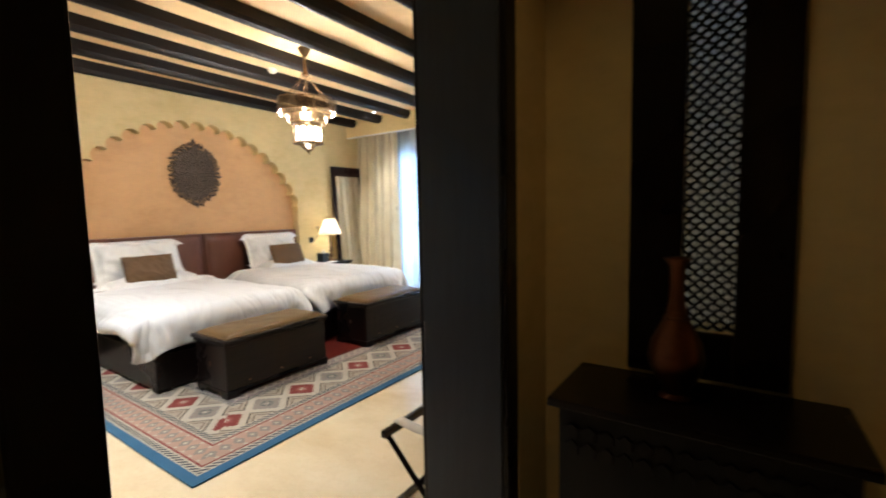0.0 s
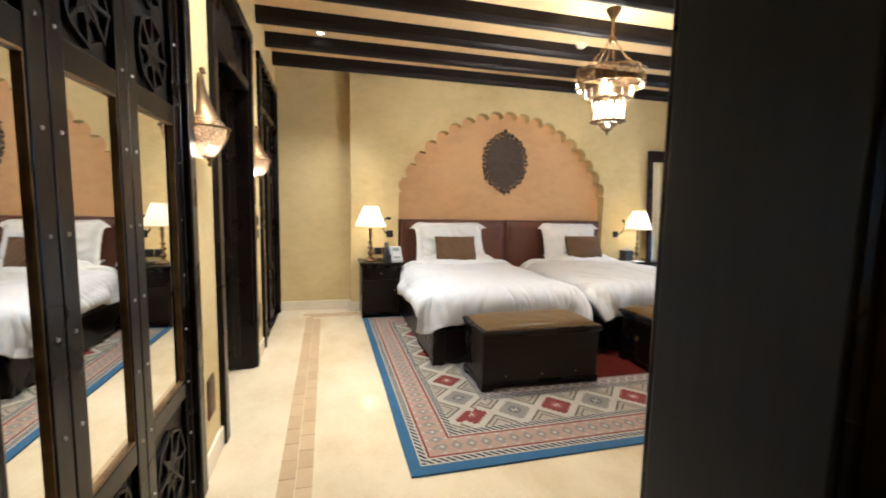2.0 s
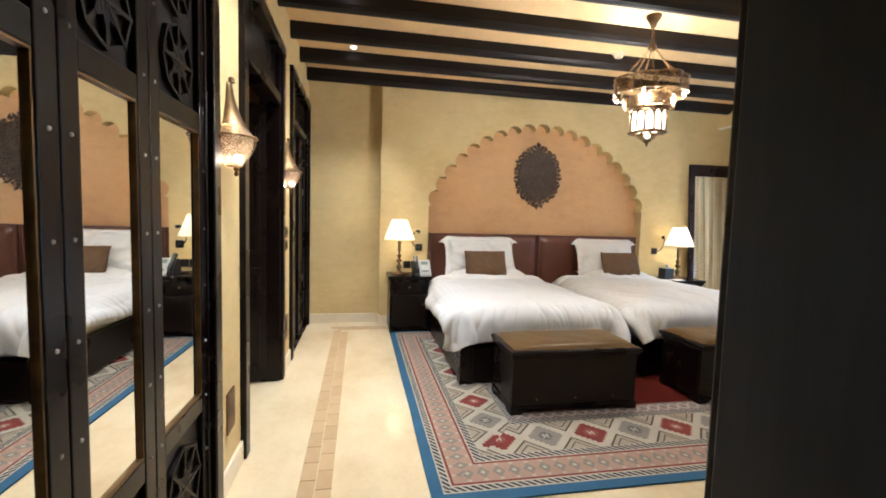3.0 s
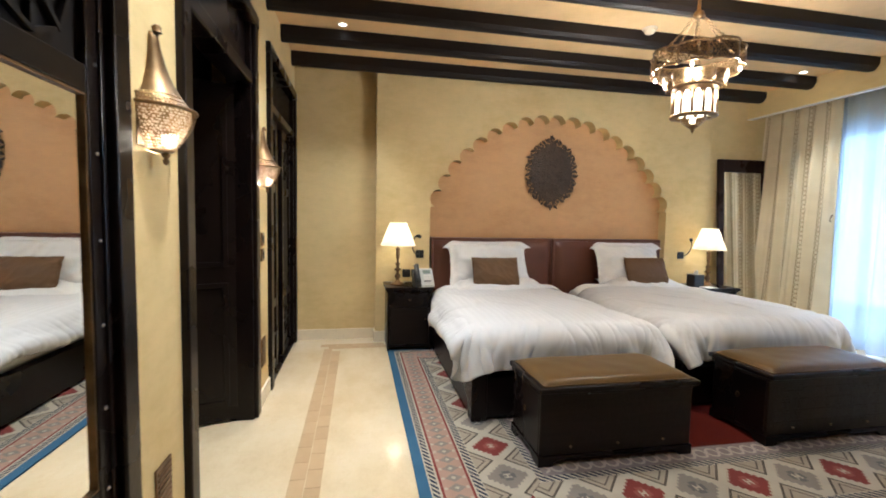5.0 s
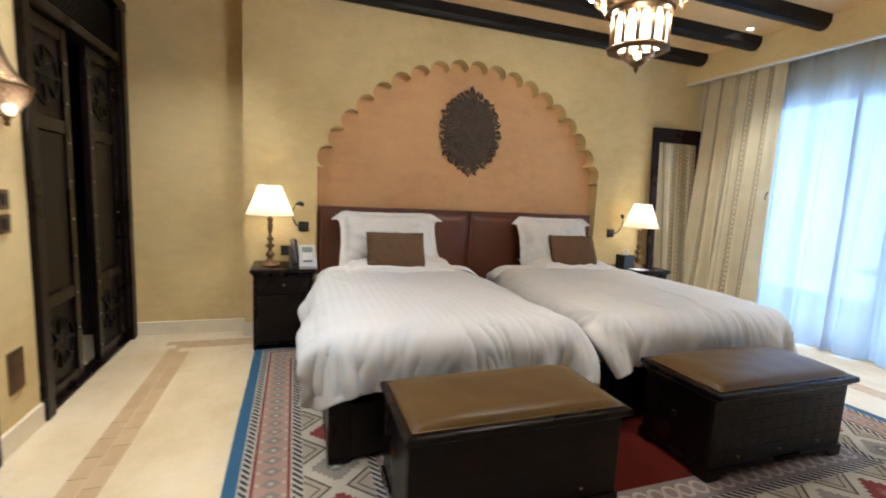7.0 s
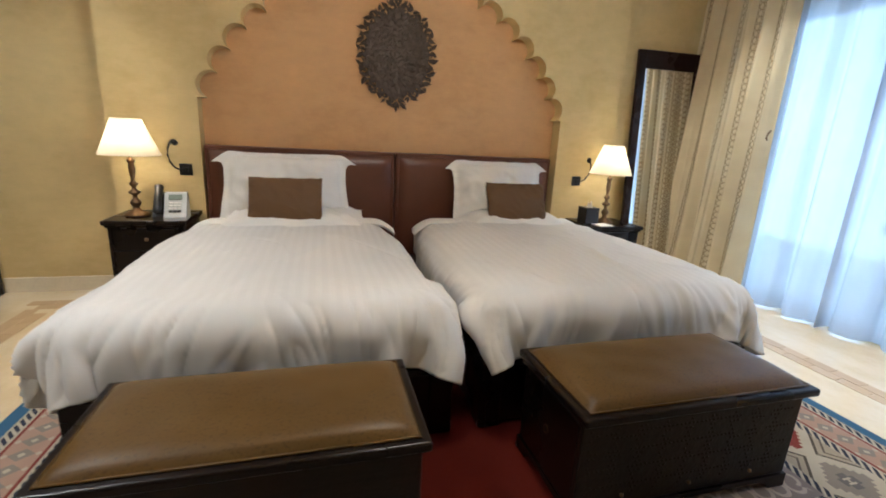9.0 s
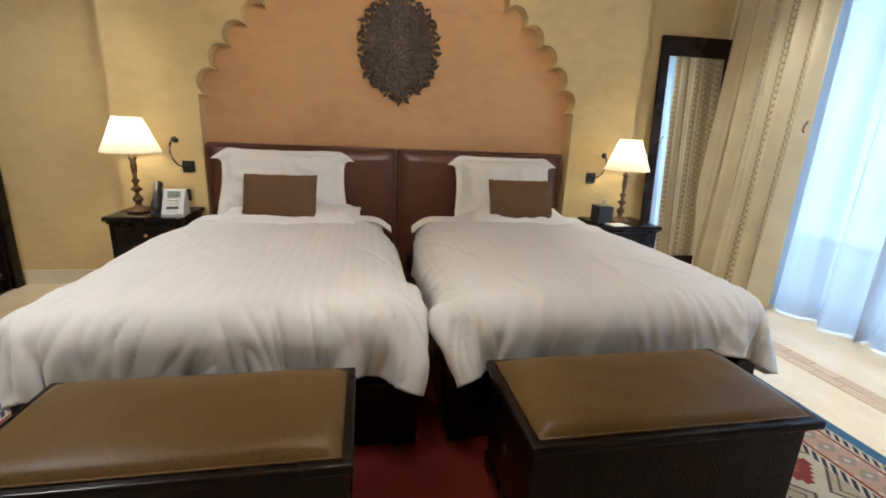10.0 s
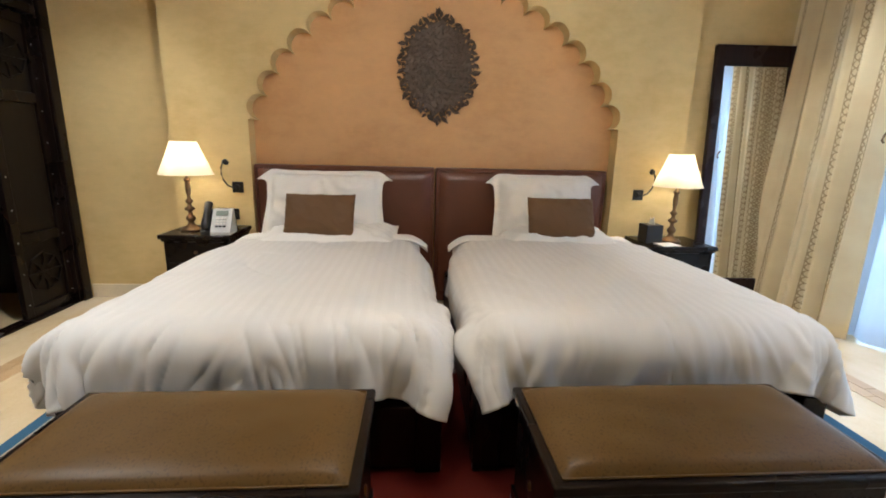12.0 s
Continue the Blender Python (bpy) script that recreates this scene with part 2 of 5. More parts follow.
def drape_cloth():
    """Cream cotton with bands of embroidered linked rings; UV in metres."""
    m = Mat("embroidered_cream_cotton", 0.85, 0, 0.2)
    u, v, _ = m.axis("UV")
    weave, soft = m.noise(600, 2, coords="UV"), m.noise(4, 3, coords="UV")
    band = (u + 0.02).mod(0.24)
    inside = band.within(0.045, 0.165)
    p = band - 0.105
    rings = None
    for off, side in ((0.0, -0.026), (0.0, 0.026), (0.026, 0.0)):
        q = (v + off).mod(0.052) - 0.026
        dx = p - side
        r = (dx * dx + q * q).op("SQRT")
        ring = (r - 0.0265).ab().lt(0.0034)
        rings = ring if rings is None else rings.mx(ring)
    edge = (p.ab() - 0.056).ab().lt(0.0018)
    col = m.ramp(soft, (0.3, (0.72, 0.60, 0.38)), (0.7, (0.80, 0.69, 0.46)))
    col = m.mix((rings.mx(edge)) * inside * 0.66, col, (0.27, 0.165, 0.075))
    m.colour(col)
    m.bump(weave * 0.4 + rings * inside, 0.25, 0.002)
    tr, mx = m.t.nodes.new("ShaderNodeBsdfTranslucent"), m.t.nodes.new("ShaderNodeMixShader")
    mx.inputs[0].default_value = 0.22
    m.t.links.new(col, tr.inputs[0])
    m.t.links.new(m.b.outputs[0], mx.inputs[1])
    m.t.links.new(tr.outputs[0], mx.inputs[2])
    m.t.links.new(mx.outputs[0], m.out.inputs[0])
    return m.m


RUG = (-6.02, -2.965, 3.05, 6.86)


def rug_wool():
    """A flat-woven rug: blue edge, rope bands, rosette band, a row of lozenges, grey band, red field."""
    m = Mat("flat_woven_wool", 0.95, 0, 0.1)
    x, y, _ = m.axis("Object")
    x0, x1, y0, y1 = RUG
    dx = ((x * -1) + x1).mn(x - x0) / 1.13
    dy = (y - y0).mn((y * -1) + y1)
    along_x = dx.gt(dy)
    d = dx.mn(dy)
    u = along_x * (x - x1) * -1 + (along_x * -1 + 1) * (y - y0)
    blue, cream, red, grey, navy, rose = (0.050, 0.120, 0.205), (0.42, 0.37, 0.285), (0.185, 0.042, 0.034), (0.23, 0.20, 0.17), (0.035, 0.04, 0.06), (0.36, 0.24, 0.18)
    col = m.mix(0.0, blue, blue)

    def band(col, a, b, c):
        return m.mix(d.within(a, b), col, c)

    def rope(col, a, b):
        k = ((u + (d - a) * 1.2).mod(0.04)).lt(0.022)
        c = m.mix(k, cream, navy)
        return m.mix(d.within(a, b), col, c)

    col = band(col, 0.062, 0.070, cream)
    col = rope(col, 0.070, 0.104)
    col = band(col, 0.104, 0.114, cream)
    col = band(col, 0.114, 0.127, red)
    col = band(col, 0.127, 0.262, rose)
    w = (u.mod(0.085) - 0.0425).ab()
    ros = (w + ((d - 0.195).ab()) * 0.8).lt(0.036)
    col = m.mix(ros * d.within(0.13, 0.26), col, grey)
    col = m.mix((w + (d - 0.195).ab()).lt(0.014) * d.within(0.13, 0.26), col, cream)
    tip = (w + ((d - 0.195).ab() - 0.055).ab() * 1.2).lt(0.013)
    col = m.mix(tip * d.within(0.13, 0.26), col, cream)
    col = band(col, 0.262, 0.275, red)
    col = band(col, 0.275, 0.284, cream)
    col = rope(col, 0.284, 0.326)
    col = band(col, 0.326, 0.62, cream)
    # lozenges
    P, C = 0.30, 0.474
    cell = ((u - 0.33) / P).floor()
    lu = ((u - 0.33).mod(P) - P / 2)
    qu, qd = ((lu / 0.021).floor() * 0.021 + 0.0105).ab(), (((d - C) / 0.021).floor() * 0.021 + 0.0105).ab()
    here = d.within(0.330, 0.617)
    loz = (qu + qd * 1.05).lt(0.115)
    odd = cell.mod(2).gt(0.5)
    lc = m.mix(odd, red, grey)
    col = m.mix(loz * here, col, lc)
    heart = (qu + qd * 1.05).lt(0.062)
    col = m.mix(heart * here, col, m.mix(odd, (0.24, 0.075, 0.06), (0.14, 0.13, 0.12)))
    fine_u, fine_d = lu.ab(), (d - C).ab()
    cross = (fine_u.within(0.008, 0.017) * fine_d.lt(0.020)).mx(fine_u.lt(0.017) * fine_d.lt(0.005))
    col = m.mix(cross * here, col, cream)
    half = (lu.ab() * -1 + P / 2)
    side = ((d - C).ab() * -1 + 0.148)
    tri = half + side
    col = m.mix(tri.lt(0.112) * here, col, (0.33, 0.28, 0.21))
    col = m.mix((tri - 0.112).ab().lt(0.008) * here, col, (0.09, 0.075, 0.06))
    col = m.mix((tri - 0.068).ab().lt(0.006) * here, col, (0.12, 0.10, 0.08))
    col = rope(col, 0.62, 0.66)
    col = band(col, 0.66, 0.78, (0.22, 0.18, 0.17))
    ww = (u.mod(0.08) - 0.04).ab()
    ring = ((ww * ww + (d - 0.72) * (d - 0.72)).op("SQRT") - 0.033).ab().lt(0.007)
    col = m.mix(ring * d.within(0.665, 0.775), col, (0.40, 0.34, 0.29))
    col = m.mix(d.gt(0.78), col, (0.082, 0.010, 0.006))
    worn, tuft = m.noise(5, 4), m.noise(300, 2)
    col = m.mix(0.35, col, m.ramp(worn, (0.3, (0.6, 0.6, 0.6)), (0.7, (1, 1, 1))), "MULTIPLY")
    m.colour(col)
    return m.bump(tuft + worn, 0.35, 0.004).m


def shade_cloth():
    m = Mat("pleated_shade_cloth", 0.9)
    t = m.t
    m.b.inputs["Base Color"].default_value = (0.85, 0.78, 0.62, 1)
    weave = m.noise(300, 2)
    col = m.ramp(weave, (0.3, (0.80, 0.72, 0.55)), (0.7, (0.88, 0.80, 0.64)))
    d, tr = t.nodes.new("ShaderNodeBsdfDiffuse"), t.nodes.new("ShaderNodeBsdfTranslucent")
    t.links.new(col, d.inputs[0]); t.links.new(col, tr.inputs[0])
    a = t.nodes.new("ShaderNodeMixShader")
    a.inputs[0].default_value = 0.42
    t.links.new(d.outputs[0], a.inputs[1]); t.links.new(tr.outputs[0], a.inputs[2])
    t.links.new(a.outputs[0], m.out.inputs[0])
    return m.m


M_LINER = thin_cloth("added_glow_liner", (0.66, 0.50, 0.36), 0.45, 0.6)
M_MARBLE, M_TILE, M_MIRROR, M_GLASS = marble(), strip_tile(), mirror_glass(), clear_glass()
M_SHEER = thin_cloth("sheer_voile", (0.82, 0.86, 0.92), 0.13, 0.70)
M_DRAPE, M_RUG, M_SHADE = drape_cloth(), rug_wool(), shade_cloth()
# dark wood made paler and bluish: daylight on the doorway reveal, put into the colour
M_LINING = wood("daylit_lining_wood", (0.036, 0.039, 0.050), 2, 0.36, 0.2)
M_DRAPE_STRAP = plain("pale_webbing", (0.5, 0.44, 0.36), 0.8, 0, 0.15, 8, 300, 0.2)
M_CARVED = wood("carved_dark_wood", (0.0075, 0.005, 0.004), 2, 0.42)


# ---- mesh tools ----
from mathutils.geometry import tessellate_polygon


def mesh_of(name, bm, material, smooth=False):
    me = bpy.data.meshes.new(name)
    bm.normal_update()
    bm.to_mesh(me)
    bm.free()
    me.materials.append(material)
    if smooth:
        for p in me.polygons:
            p.use_smooth = True
    return me


def part(name, bm, material, parent, label="", smooth=False, at=None):
    ob = new(name, mesh_of(name, bm, material, smooth) if isinstance(bm, bmesh.types.BMesh) else bm)
    ob.parent = parent
    if at is not None:
        ob.matrix_basis = at
    return tagged(ob, label)


def thing(name, place, label, category, group="", turn=0):
    ob = new(name)
    ob.empty_display_size = 0.05
    ob.matrix_basis = pose(*place, 0, 0, turn)
    return tagged(ob, label, category, group)


def struct(name, bm, material, label="", category="", smooth=False):
    return tagged(new(name, mesh_of(name, bm, material, smooth)), label, category, "", "structure")


def box(bm, x0, x1, y0, y1, z0, z1, bevel=0.0, seg=2):
    vs = [bm.verts.new((x, y, z)) for x in sorted((x0, x1)) for y in sorted((y0, y1)) for z in sorted((z0, z1))]
    fs = [bm.faces.new([vs[i] for i in f]) for f in ((0, 1, 3, 2), (4, 6, 7, 5), (0, 4, 5, 1), (2, 3, 7, 6), (0, 2, 6, 4), (1, 5, 7, 3))]
    if bevel:
        es = list({e for f in fs for e in f.edges})
        bmesh.ops.bevel(bm, geom=es, offset=bevel, segments=seg, affect="EDGES", profile=0.5)
    return bm


def boxes(*rows, bevel=0.0):
    bm = bmesh.new()
    for r in rows:
        box(bm, *r, bevel=bevel)
    return bm


def cube(*r, bevel=0.004, seg=2):
    return box(bmesh.new(), *r, bevel=bevel, seg=seg)


def lathe(profile, n=32, a0=0.0, a1=360.0, bm=None, pierce=(), cx=0, cy=0, lobes=0, depth=0.0, wild=0.0, twist=0.0):
    """Turn a list of (radius, height) round z. pierce: profile rows whose quads are cut open; lobes: wavy rim."""
    bm = bm or bmesh.new()
    full = abs(a1 - a0) >= 359.9
    cols = n if full else n + 1
    rings = []
    for i, (r, z) in enumerate(profile):
        ring = []
        for k in range(cols):
            off = 0.0 if not twist or (not full and k in (0, cols - 1)) else twist * (i % 2) + 0.18 * math.sin(k * 5.1 + i * 3.7)
            a = radians(a0 + (a1 - a0) * (k + off) / n)
            rr = r * (1 + depth * abs(math.cos(lobes * a / 2))) if lobes else r
            ring.append(bm.verts.new((cx + rr * math.cos(a), cy + rr * math.sin(a), z)))
        rings.append(ring)
    for i in range(len(rings) - 1):
        for k in range(n):
            k2 = (k + 1) % cols
            q = [rings[i][k], rings[i][k2], rings[i + 1][k2], rings[i + 1][k]]
            if i in pierce:
                mid = sum((v.co for v in q), Vector()) / 4
                k0 = 0.58 + wild * math.sin(i * 12.9 + k * 78.2) if wild else 0.58
                inner = [bm.verts.new(mid + (v.co - mid) * k0) for v in q]
                for j in range(4):
                    bm.faces.new((q[j], q[(j + 1) % 4], inner[(j + 1) % 4], inner[j]))
            else:
                bm.faces.new(q)
    bmesh.ops.remove_doubles(bm, verts=bm.verts, dist=1e-5)
    return bm


def filigree(place, wide, high, cell, seed, step=0.0032, border=0.006):
    """A sheet of pierced metal: place(u, v) gives its shape; uneven round holes about a cell apart."""
    rng_f = random.Random(seed)
    rows_f = int(high / (cell * 0.87)) + 2
    holes = []
    for i in range(rows_f):
        for j in range(int(wide / cell) + 2):
            holes.append(((j + 0.5 * (i % 2) + rng_f.uniform(-0.22, 0.22)) * cell, (i + 0.5 + rng_f.uniform(-0.2, 0.2)) * cell * 0.87, cell * rng_f.uniform(0.27, 0.43)))
    hs = np.array(holes)
    nu, nv = max(8, int(wide / step)), max(6, int(high / step))
    bm = bmesh.new()
    vs = [[bm.verts.new(place(i / nu, j / nv)) for j in range(nv + 1)] for i in range(nu + 1)]
    for i in range(nu):
        a = (i + 0.5) / nu * wide
        near = hs[np.abs(hs[:, 0] - a) < cell]
        for j in range(nv):
            b = (j + 0.5) / nv * high
            inside = border < a < wide - border and border < b < high - border
            if inside and (np.hypot(near[:, 0] - a, near[:, 1] - b) < near[:, 2]).any():
                continue
            bm.faces.new((vs[i][j], vs[i + 1][j], vs[i + 1][j + 1], vs[i][j + 1]))
    bmesh.ops.delete(bm, geom=[v for v in bm.verts if not v.link_faces], context="VERTS")
    return bm


def shell(profile, a0, a1, cx=0.0, cy=0.0):
    """A place() for filigree: part of a turned surface with the given (radius, height) profile."""
    def place(u, v):
        f = v * (len(profile) - 1)
        i = min(int(f), len(profile) - 2)
        (r0, z0), (r1, z1) = profile[i], profile[i + 1]
        r, z = r0 + (r1 - r0) * (f - i), z0 + (z1 - z0) * (f - i)
        a = radians(a0 + (a1 - a0) * u)
        return (cx + r * math.cos(a), cy + r * math.sin(a), z)
    return place


def tube(points, r, n=8, bm=None, closed=False):
    """A round bar along a line of points."""
    bm = bm or bmesh.new()
    pts = [Vector(p) for p in points]
    rings = []
    for i, p in enumerate(pts):
        a, b = pts[max(i - 1, 0)], pts[min(i + 1, len(pts) - 1)]
        if closed:
            a, b = pts[i - 1], pts[(i + 1) % len(pts)]
        d = (b - a).normalized()
        s = d.cross(Vector((0, 0, 1)) if abs(d.z) < 0.95 else Vector((1, 0, 0))).normalized()
        t = d.cross(s)
        rr = r[i] if isinstance(r, (list, tuple)) else r
        rings.append([bm.verts.new(p + s * rr * math.cos(2 * math.pi * k / n) + t * rr * math.sin(2 * math.pi * k / n)) for k in range(n)])
    m = len(rings)
    for i in range(m if closed else m - 1):
        for k in range(n):
            bm.faces.new((rings[i][k], rings[i][(k + 1) % n], rings[(i + 1) % m][(k + 1) % n], rings[(i + 1) % m][k]))
    if not closed:
        bm.faces.new(rings[0][::-1])
        bm.faces.new(rings[-1])
    return bm


def ball(c, r, bm=None, sub=2, scale=(1, 1, 1)):
    bm = bm or bmesh.new()
    bmesh.ops.create_icosphere(bm, subdivisions=sub, radius=r, matrix=Matrix.Translation(c) @ Matrix.Diagonal((*scale, 1)))
    return bm


def grid(nu, nv, f, bm=None, uv=None):
    """A sheet: f(u, v) gives a place, for u and v from 0 to 1; uv(u, v) its pattern coordinates in metres."""
    bm = bm or bmesh.new()
    vs = [[bm.verts.new(f(i / nu, j / nv)) for j in range(nv + 1)] for i in range(nu + 1)]
    lay = bm.loops.layers.uv.verify() if uv else None
    for i in range(nu):
        for j in range(nv):
            ids = ((i, j), (i + 1, j), (i + 1, j + 1), (i, j + 1))
            face = bm.faces.new([vs[a][b] for a, b in ids])
            if uv:
                for loop, (a, b) in zip(face.loops, ids):
                    loop[lay].uv = uv(a / nu, b / nv)
    return bm


def prism(points, axis, a, b, bm=None):
    """Extrude an outline in the plane across axis from a to b."""
    bm = bm or bmesh.new()

    def at(p, h):
        v = list(p)
        v.insert("xyz".index(axis), h)
        return v
    lo = [bm.verts.new(at(p, a)) for p in points]
    hi = [bm.verts.new(at(p, b)) for p in points]
    n = len(points)
    made = [bm.faces.new((lo[k], hi[k], hi[(k + 1) % n], lo[(k + 1) % n])) for k in range(n)]
    if n <= 10:
        made += [bm.faces.new(lo), bm.faces.new(hi[::-1])]
    else:
        for tri in tessellate_polygon([[Vector((*p, 0)) for p in points]]):
            if len(set(tri)) == 3:
                made += [bm.faces.new([lo[i] for i in tri]), bm.faces.new([hi[i] for i in tri])]
    bmesh.ops.recalc_face_normals(bm, faces=made)
    return bm


def thicken(ob, t, offset=0.0):
    md = ob.modifiers.new("thickness", "SOLIDIFY")
    md.thickness, md.offset = t, offset
    return ob


# ---- structure ----
TOP, BEDWALL, RECESS, LEFT, SOFFIT, WINWALL = 2.94, -6.37, -6.52, 2.10, 7.62, 8.20
floor = struct("floor", boxes((-6.75, 1.2, 0.3, 8.5, -0.12, 0.0)), M_MARBLE, "polished cream marble floor with a tan border strip", "floor")
struct("ceiling", boxes((-6.75, -1.50, 1.85, 8.45, TOP, TOP + 0.15)), M_CEIL, "peach plaster ceiling between dark timber beams", "ceiling")
struct("ceiling_entry", boxes((-1.498, 1.2, 0.3, 3.9, 2.62, 2.75)), M_CEIL, "plain plaster ceiling of the dark entry", "ceiling")
struct("wall_west", boxes((-6.75, RECESS, 1.85, 8.45, 0, TOP)), M_WALL, "ochre plaster wall behind the beds", "wall")

# raised wall panel with a scalloped arch cut into it
NY, NZ, HALF, LOBES = 4.96, 0.95, 1.395, 19
R_ARCH, SPAN = 1.485, radians(69.9)


def arch_line():
    pts = []
    for k in range(LOBES):
        a, b = (-SPAN + 2 * SPAN * (k + j) / LOBES for j in (0, 1))
        p, q = (Vector((NY + R_ARCH * math.sin(t), NZ + R_ARCH * math.cos(t))) for t in (a, b))
        mid, half = (p + q) / 2, (q - p) / 2
        out = Vector((-half.y, half.x)).normalized()
        for j in range(10):
            f = math.pi * j / 9
            pts.append(tuple(mid - half * math.cos(f) + out * 0.088 * math.sin(f)))
    return pts


edge = arch_line()
spring = NZ + R_ARCH * math.cos(SPAN)
outline = [(2.94, 0), (2.94, TOP), (6.97, TOP), (6.97, 0), (6.40, 0), (6.40, spring - 0.004)] + edge[::-1] + [(3.52, spring - 0.004), (3.52, 0)]
bm = prism(outline, "x", -6.50, BEDWALL)
struct("wall_panel", bm, M_WALL, "raised ochre plaster panel with a scalloped arch niche", "wall")
struct("wall_niche", boxes((RECESS, -6.502, 2.942, 6.968, 0.0, TOP)), M_TERRA, "terracotta plaster back of the scalloped niche", "wall")

# wall along the aisle, with a wardrobe, an open doorway and a closet
OPEN = ((-3.10, -1.78, 2.52), (-4.72, -3.49, 2.52), (-6.48, -5.10, 2.52))
rows, x = [], -1.50
for a, b, top in sorted(OPEN, key=lambda o: -o[0]):
    rows += [(b, x, 1.85, LEFT, 0, TOP), (a, b, 1.85, LEFT, top, TOP)]
    x = a
rows.append((RECESS, x, 1.85, LEFT, 0, TOP))
struct("wall_south", boxes(*rows), M_WALL, "pale ochre plaster wall of the aisle", "wall")
# partition with the entry doorway
DX0, DX1, DY0, DY1, DTOP = -1.645, -1.36, 2.229, 3.233, 2.36
struct("wall_east", boxes((DX0, DX1, LEFT, DY0 - 0.03, 0, TOP), (DX0, DX1, DY1 + 0.03, WINWALL + 0.25, 0, TOP), (DX0, DX1, DY0 - 0.03, DY1 + 0.03, DTOP + 0.03, TOP)),
       M_WALL, "ochre plaster wall with the entry doorway", "wall")
# window wall
WX0, WX1, WTOP = -6.0, -2.4, 2.44
struct("wall_north", boxes((RECESS, WX0, WINWALL, 8.45, 0, TOP), (WX1, DX0, WINWALL, 8.45, 0, TOP), (WX0, WX1, WINWALL, 8.45, WTOP, TOP)),
       M_WALL, "ochre plaster wall round the terrace window", "wall")
struct("soffit", boxes((RECESS, DX0, SOFFIT, SOFFIT + 0.05, 2.665, TOP)), M_WALL, "ochre plaster pelmet in front of the curtain tracks", "soffit")
# closets behind the aisle wall; their gloom is put into the wall colour
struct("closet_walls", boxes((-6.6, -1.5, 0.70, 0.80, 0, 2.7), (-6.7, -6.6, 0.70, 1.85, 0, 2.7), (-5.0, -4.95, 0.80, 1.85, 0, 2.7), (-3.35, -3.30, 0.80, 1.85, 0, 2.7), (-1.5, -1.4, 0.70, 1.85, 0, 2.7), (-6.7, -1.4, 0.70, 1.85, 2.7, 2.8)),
       M_CLOSET, "closet walls behind the aisle wall, coloured near-black for shade", "wall")
# entry walls
LX0, LX1, LZ0, LZ1 = -0.91, -0.77, 0.95, 2.25
VY = 3.62
struct("wall_entry_north", boxes((DX1, LX0, VY, VY + 0.14, 0, 2.62), (LX1, 1.1, VY, VY + 0.14, 0, 2.62), (LX0, LX1, VY, VY + 0.14, 0, LZ0), (LX0, LX1, VY, VY + 0.14, LZ1, 2.62)),
       M_WALL, "ochre plaster wall of the dark entry", "wall")
struct("wall_entry_east", boxes((1.0, 1.1, 0.4, VY, 0, 2.62)), M_WALL, "ochre plaster end wall of the entry", "wall")
struct("wall_entry_south", boxes((-1.4, 1.0, 0.4, 0.5, 0, 2.62), (DX0, DX1, 0.5, LEFT, 0, 2.62)), M_WALL, "ochre plaster side wall of the entry", "wall")
struct("wall_lightwell", boxes((-1.34, 1.1, 4.9, 5.0, 0, 7.0)), M_TERRACE, "pale wall across the light well", "wall")
# baseboards
rows = [(RECESS, RECESS + 0.016, LEFT + 0.016, 2.94, 0, 0.11), (RECESS + 0.016, BEDWALL + 0.016, 2.924, 2.94, 0, 0.11), (BEDWALL, BEDWALL + 0.016, 2.94, 3.51, 0, 0.11), (BEDWALL, BEDWALL + 0.016, 6.41, 6.97, 0, 0.11),
        (RECESS, RECESS + 0.016, 6.97, 8.2, 0, 0.11)]
for a, b in ((-3.49, -3.10), (-5.10, -4.72), (-1.78, -1.645)):
    rows.append((a + 0.002, b - 0.002, LEFT, LEFT + 0.016, 0, 0.11))
rows.append((DX0 - 0.016, DX0, DY1 + 0.12, 8.1, 0, 0.11))
struct("baseboard", boxes(*rows, bevel=0.003), M_STONE, "cream stone skirting along the walls", "baseboard")

# ceiling beams
beam_mesh = None
for k in range(8):
    x1 = -6.272 + 0.59 * k
    prof = [(-0.096, 0.0), (-0.096, -0.085), (-0.082, -0.115), (-0.06, -0.13), (-0.036, -0.13), (-0.014, -0.115), (0.0, -0.085), (0.0, 0.0)]
    if beam_mesh is None:
        bm = bmesh.new()
        stations = ((LEFT + 0.002, 1.0), (SOFFIT - 0.05, 1.0), (SOFFIT - 0.02, 0.93), (SOFFIT - 0.003, 0.72))
        rings = [[bm.verts.new((px, y, pz * s)) for px, pz in prof] for y, s in stations]
        for i in range(len(rings) - 1):
            for j in range(len(prof) - 1):
                bm.faces.new((rings[i][j], rings[i + 1][j], rings[i + 1][j + 1], rings[i][j + 1]))
        bm.faces.new(rings[-1])
        bmesh.ops.recalc_face_normals(bm, faces=bm.faces)
        beam_mesh = mesh_of("ceiling_beam", bm, M_BEAM)
    ob = new("ceiling_beam", beam_mesh)
    ob.location = (x1, 0, TOP)
    tagged(ob, "dark-stained timber ceiling beam with rounded lower edges", "beam", "ceiling beams")


